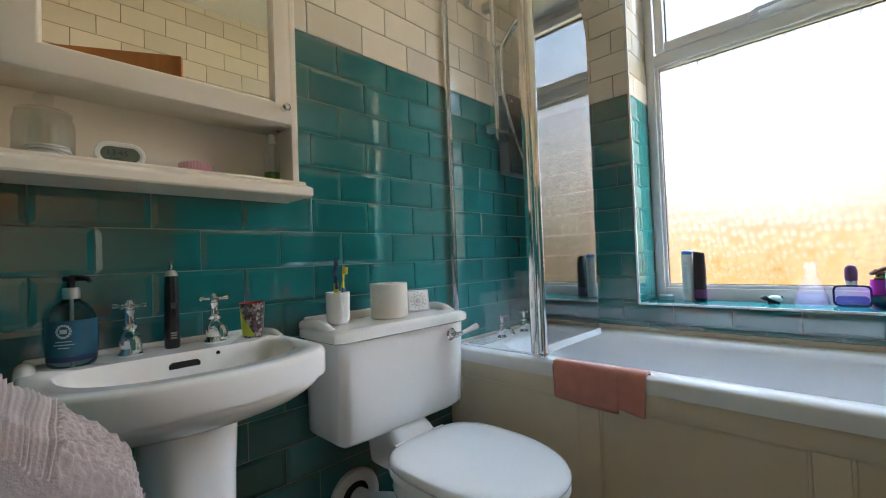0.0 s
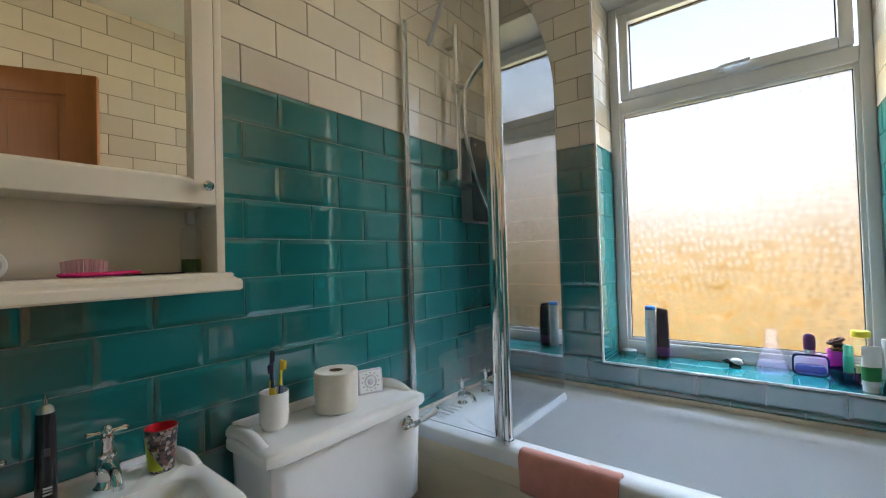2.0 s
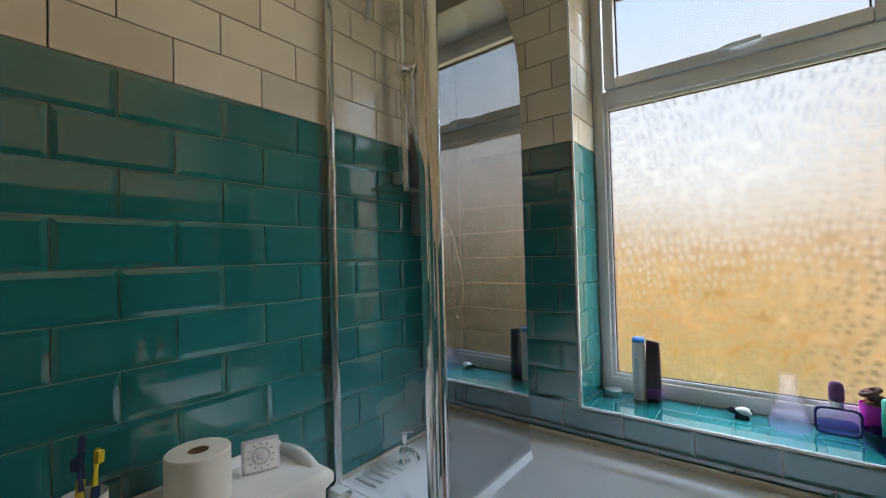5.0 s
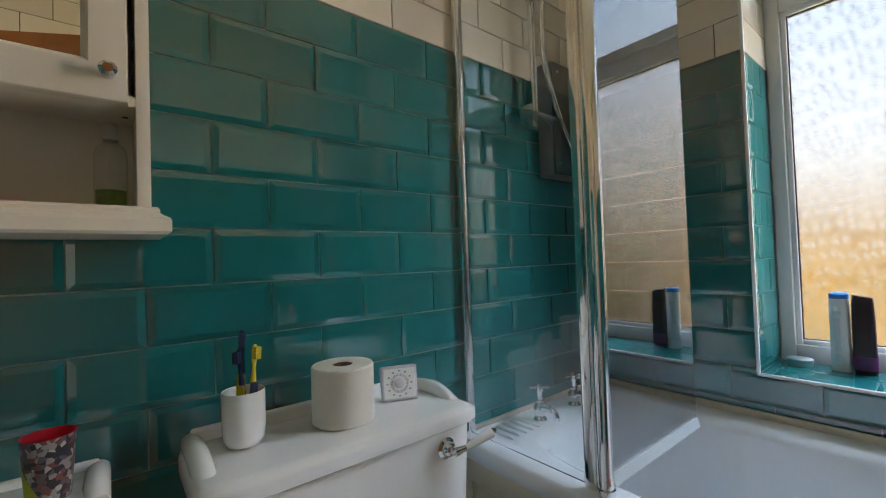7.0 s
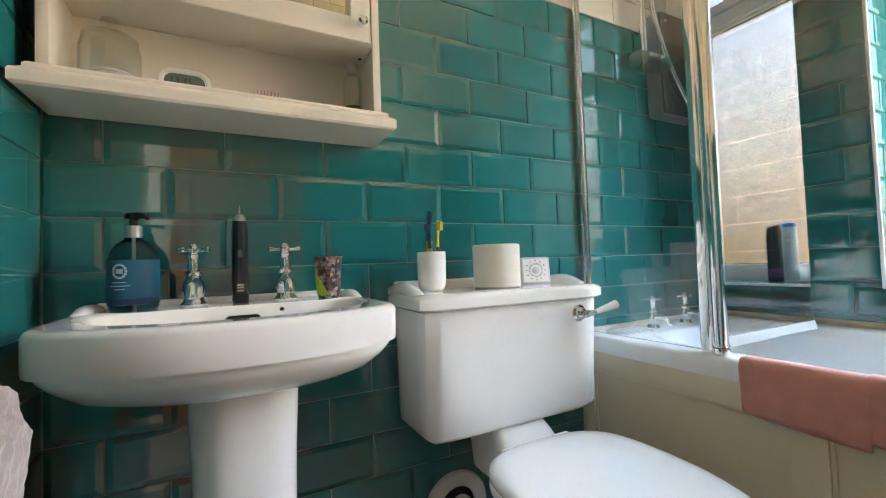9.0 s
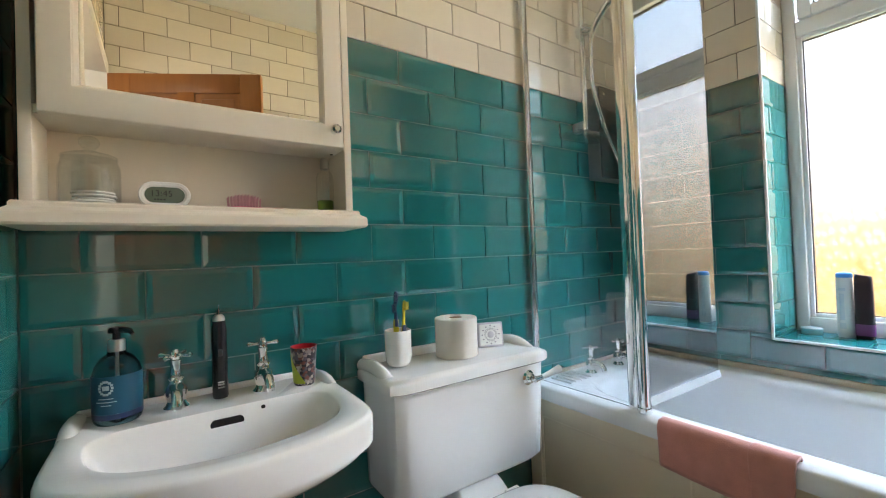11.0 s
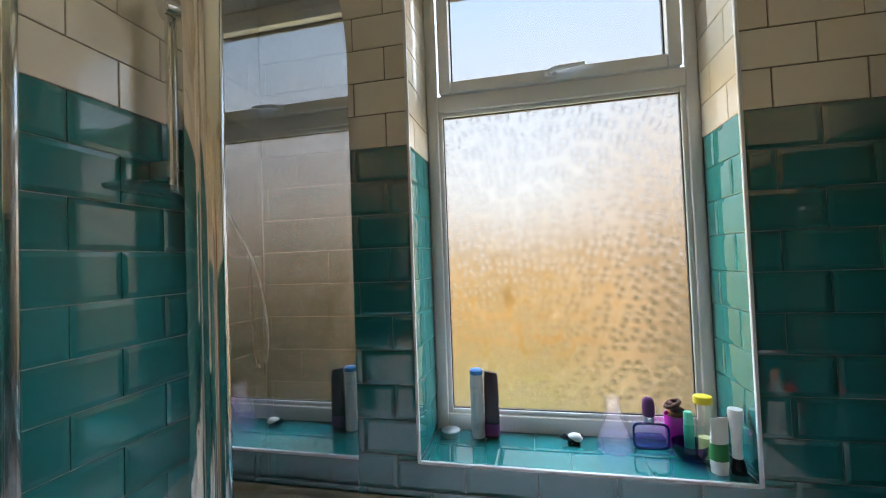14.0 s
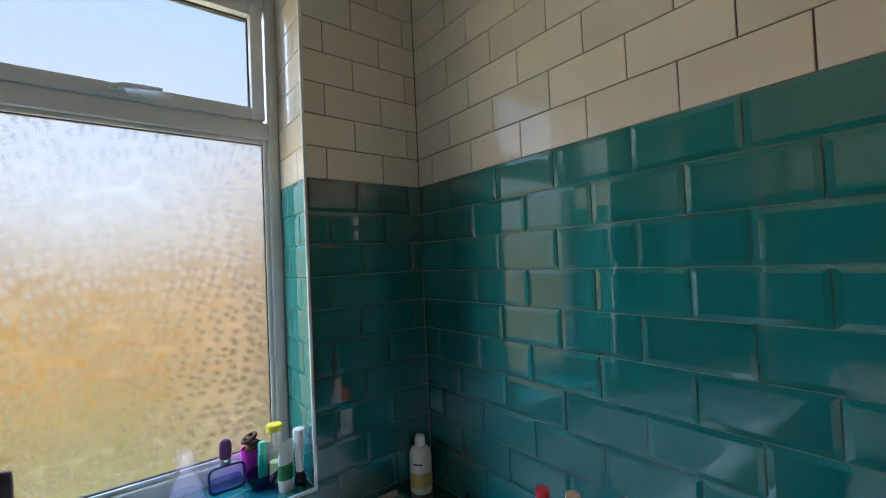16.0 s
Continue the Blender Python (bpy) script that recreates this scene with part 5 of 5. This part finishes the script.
for z, w, d in ((0.0, 0.019, 0.019), (0.018, 0.0195, 0.0195), (0.0185, 0.021, 0.0205), (0.06, 0.0235, 0.017), (0.11, 0.0255, 0.009), (0.136, 0.0265, 0.0022), (0.142, 0.0265, 0.0014)):
    rings.append([(x + 0.05 * max(0, z - 0.02), y, z) for x, y in outline(0, 0, (-w, w, -d, d), 2.2, 32)])
tb = part("tube_body", loft(rings), WHITE_PLASTIC, cream, angle=50)
rings = []
for z, w, d in ((0.035, 0.0226, 0.0197), (0.06, 0.0237, 0.0173), (0.078, 0.0244, 0.0145)):
    rings.append([(x + 0.05 * (z - 0.02), y, z) for x, y in outline(0, 0, (-w, w, -d, d), 2.2, 32)])
part("label", loft(rings, False, False), plastic("leaf_green_print", (0.03, 0.22, 0.06)), tb, "green printed band")
raz = thing("razor_handle", 1.343, 0.062, SZ, "white and black electric trimmer standing upright", "trimmer")
part("foot", lathe([(0.0, 0.0), (0.018, 0.0), (0.0195, 0.004), (0.017, 0.022), (0.0125, 0.040), (0.0, 0.040)], n=28), BLACK, raz, "black lower half")
part("handle", lathe([(0.0122, 0.0395), (0.0118, 0.07), (0.0125, 0.10), (0.0165, 0.135), (0.0185, 0.158), (0.0175, 0.166), (0.0, 0.168)], n=28), WHITE_PLASTIC, raz)

# ---- at the foot of the bath ----
LZ = 0.6325
lot = thing("lotion_bottle", 1.716, -0.042, LZ, "white lotion bottle with a yellow lower half", "bottle")
part("bottle", lathe([(0.0, 0.0), (0.033, 0.0), (0.0365, 0.004), (0.037, 0.012), (0.037, 0.120), (0.034, 0.136), (0.024, 0.148), (0.0155, 0.153), (0.0, 0.154)], n=40), WHITE_PLASTIC, lot)
part("label", wrap(0.0371, 150, 330, 0.022, 0.070), plastic("straw_yellow_print", (0.60, 0.46, 0.16)), lot, "straw yellow band")
bm = wrap(0.0371, 195, 245, 0.098, 0.103, 10)
part("print", bm, INK, lot, "dark line of print")
part("cap", lathe([(0.0, 0.152), (0.017, 0.152), (0.0175, 0.156), (0.0175, 0.176), (0.014, 0.184), (0.0, 0.186)], n=30), WHITE_PLASTIC, lot)
for y, h, capm, lb, capl in ((-0.560, 0.212, RED, "clear shampoo bottle with a red cap", "red cap"), (-0.648, 0.236, plastic("peach_cap", (0.70, 0.42, 0.28)), "clear conditioner bottle with a peach cap", "peach cap")):
    bt = thing("wash_bottle", 1.722, y, LZ, lb, "bottle", "bottles at the foot of the bath")
    part("bottle", lathe([(0.0, 0.0), (0.029, 0.0), (0.032, 0.005), (0.032, h * 0.62), (0.024, h * 0.74), (0.013, h * 0.79), (0.0, h * 0.79)], n=32), plastic("milky_bottle", (0.62, 0.60, 0.55)), bt)
    part("cap", lathe([(0.0, h * 0.785), (0.017, h * 0.785), (0.018, h * 0.80), (0.0165, h * 0.985), (0.012, h), (0.0, h)], n=26), capm, bt, capl)

# ---- towel on its rail beside the door ----
rail = thing("towel_rail", 0.68, SOUTH, 0.70, "chrome towel rail on the tiled wall", "towel rail")
tr = under(rail, Matrix.Translation((-0.68, -SOUTH, -0.70)))
tr("bar", tube([(0.47, -1.865, 0.70), (0.90, -1.865, 0.70)], 0.011, 16), CHROME)
for x in (0.49, 0.88):
    tr("bracket", tube([(x, SOUTH + 0.001, 0.70), (x, SOUTH + 0.008, 0.70), (x, SOUTH + 0.010, 0.70), (x, -1.865, 0.70)], 0.01, 14, None, [0.022, 0.022, 0.010, 0.010]), CHROME)
GREY_TERRY = surface("mauve_grey_terry", (0.46, 0.40, 0.40), 1.0, vary=0.35, scale=30, grain=330, relief=1.0, spec=0.05, sheen=0.5)
towel = thing("bath_towel", 0.68, -1.865, 0.70, "bunched mauve-grey bath towel with woven bands over a rail", "towel")
tw = under(towel, Matrix.Translation((-0.68, 1.865, -0.70)))


TOWEL = [(-1.950, 0.902), (-1.925, 0.912), (-1.898, 0.906), (-1.883, 0.889), (-1.867, 0.875), (-1.852, 0.862), (-1.831, 0.836), (-1.812, 0.815), (-1.800, 0.795), (-1.793, 0.770), (-1.797, 0.72), (-1.803, 0.62), (-1.806, 0.44)]


def towel_profile(q):
    """The fold over the rail, from the wall side (q = 0) to the hem that hangs in the room (q = 1)."""
    k = q * (len(TOWEL) - 1)
    ks = list(range(len(TOWEL)))
    return float(np.interp(k, ks, [p[0] for p in TOWEL])), float(np.interp(k, ks, [p[1] for p in TOWEL]))


rings = []
N, M = 120, 220
for i in range(N + 1):
    x = 0.545 + 0.145 * i / N
    e = min(i, N - i) / N
    end = 1 - (1 - min(1.0, e / 0.14)) ** 2
    taper = 1 - 1.1 * (x - 0.60)
    ring = []
    for k in range(M + 1):
        q = k / M
        y, z = towel_profile(q)
        y = -1.914 + (y + 1.90) * taper * (0.90 + 0.10 * end)
        z = 0.645 + (z - 0.66) * (0.98 - 0.35 * (x - 0.60)) - 0.022 * (1 - end) * (1 if z > 0.6 else 0)
        kk = q * (len(TOWEL) - 1)
        band = 2.15 < kk < 5.0
        if band:
            rib = 0.0022 * math.sin(kk * 24) * (1 if (kk % 1.15) < 0.75 else 0.25) - 0.002
        else:
            rib = 0.0030 * noise.noise(Vector((x * 230, kk * 5, 7))) + 0.0030 * noise.noise(Vector((x * 130, kk * 2.6, 1)))
        soft = 0.006 * noise.noise(Vector((x * 16, kk * 0.8, 3)))
        ring.append((x, y + 0.7 * (rib + soft), z + 0.7 * (rib + soft)))
    rings.append(ring + [(x, y - 0.02, 0.436), (x, -1.935, 0.436)])
tw("towel_cloth", loft(rings), GREY_TERRY, angle=180)


# ---- tiles, each a piece of its wall ----
TILE_MESHES = {}


def tile_mesh(w, h, bevelled):
    """A tile lying in x and z with its face towards -y, about its centre: a narrow bevel for the green, a soft edge for the cream."""
    key = (round(w, 4), round(h, 4), bevelled)
    if key in TILE_MESHES:
        return TILE_MESHES[key]
    inset, edge, face = (0.0110, 0.0028, 0.0042) if bevelled else (0.0016, 0.0026, 0.0036)
    inset = min(inset, w * 0.4, h * 0.4)
    rings = []
    for i, y in ((0, 0.002), (0, -edge), (inset, -face)):
        a, c = w / 2 - i, h / 2 - i
        rings.append([(-a, y, -c), (a, y, -c), (a, y, c), (-a, y, c)])
    me = bpy.data.meshes.new("tile")
    verts = [p for r in rings for p in r]
    faces = [(k * 4 + j, k * 4 + (j + 1) % 4, k * 4 + 4 + (j + 1) % 4, k * 4 + 4 + j) for k in (0, 1) for j in range(4)] + [(8, 9, 10, 11)]
    me.from_pydata(verts, [], faces)
    me.materials.append(GREEN if bevelled else CREAM)
    me.update()
    TILE_MESHES[key] = me
    return me


def lay_tiles(owner, place, u0, u1, z0, z1, joint_even, gaps=(), shrink=0.0028):
    """Courses in running bond between u0 and u1. place(u, z) gives the pose of a tile's centre; joint_even: one vertical joint of the even courses.
    gaps: openings (u0, u1, z0, z1) left free."""
    first = math.floor((BORDER - z1) / PITCH)
    last = math.ceil((BORDER - z0) / PITCH)
    for k in range(first, last):
        top, low = BORDER - k * PITCH, BORDER - (k + 1) * PITCH
        top, low = min(top, z1), max(low, z0)
        if top - low < 0.012:
            continue
        course = k + 1
        start = joint_even + (0 if course % 2 == 0 else WIDE / 2)
        start -= math.ceil((start - u0) / WIDE) * WIDE
        u = start
        while u < u1:
            spans = [(max(u, u0), min(u + WIDE, u1), low, top)]
            for g0, g1, h0, h1 in gaps:
                out = []
                for a, c, lo, hi in spans:
                    if c <= g0 or a >= g1 or hi <= h0 or lo >= h1:
                        out.append((a, c, lo, hi))
                        continue
                    if lo < h0:
                        out.append((a, c, lo, h0))
                    if hi > h1:
                        out.append((a, c, h1, hi))
                    m0, m1 = max(lo, h0), min(hi, h1)
                    if a < g0:
                        out.append((a, g0, m0, m1))
                    if c > g1:
                        out.append((g1, c, m0, m1))
                spans = out
            for a, c, lo, hi in spans:
                if c - a < 0.012 or hi - lo < 0.012:
                    continue
                ob = new("tile", tile_mesh(c - a - shrink, hi - lo - shrink, course > 0))
                tilt = pose(0, 0, 0, random.uniform(-0.12, 0.12), 0, random.uniform(-0.1, 0.1))
                ob.matrix_basis = place((a + c) / 2, (lo + hi) / 2) @ tilt
                ob.parent = owner
            u += WIDE


random.seed(4)
lay_tiles(wall_west, lambda u, z: pose(WEST - BED, u, z, 0, 0, 90), SOUTH, NORTH, 0, CEIL, -1.07)
lay_tiles(wall_east, lambda u, z: pose(EAST + BED, u, z, 0, 0, -90), SOUTH, NORTH, 0, CEIL, -0.895)
lay_tiles(wall_north, lambda u, z: pose(u, NORTH + BED, z), WEST, EAST, 0.55, CEIL, 0.427, [(OPEN_X0, OPEN_X1, SILL, HEAD)])
lay_tiles(wall_north, lambda u, z: pose(OPEN_X0 - BED, u, z, 0, 0, 90), 0.004, REVEAL, SILL, HEAD, 0.07)
lay_tiles(wall_north, lambda u, z: pose(OPEN_X1 + BED, u, z, 0, 0, -90), 0.004, REVEAL, SILL, HEAD, 0.07)
lay_tiles(wall_south, lambda u, z: pose(u, SOUTH - BED, z, 0, 0, 180), WEST, EAST, 0, CEIL, 0.16, [(DOOR_X0 - 0.05, DOOR_X1 + 0.05, -1, DOOR_TOP + 0.05)])
for y0, y1, joint in ((0.004, 0.124, 0.722), (0.124, REVEAL, 0.823)):
    u = joint - 2 * WIDE
    while u < OPEN_X1:
        a, c = max(u, OPEN_X0), min(u + WIDE, OPEN_X1)
        if c - a > 0.012:
            ob = new("tile", tile_mesh(c - a - 0.003, y1 - y0 - 0.003, True))
            ob.matrix_basis = pose((a + c) / 2, (y0 + y1) / 2, SILL - BED, -90)
            ob.parent = wall_north
        u += WIDE
for k in range(4):
    ob = new("tile", tile_mesh(0.128, 0.172, True))
    ob.matrix_basis = pose(1.717, -0.088 - 0.175 * k, 0.6285, -90)
    ob.parent = wall_east
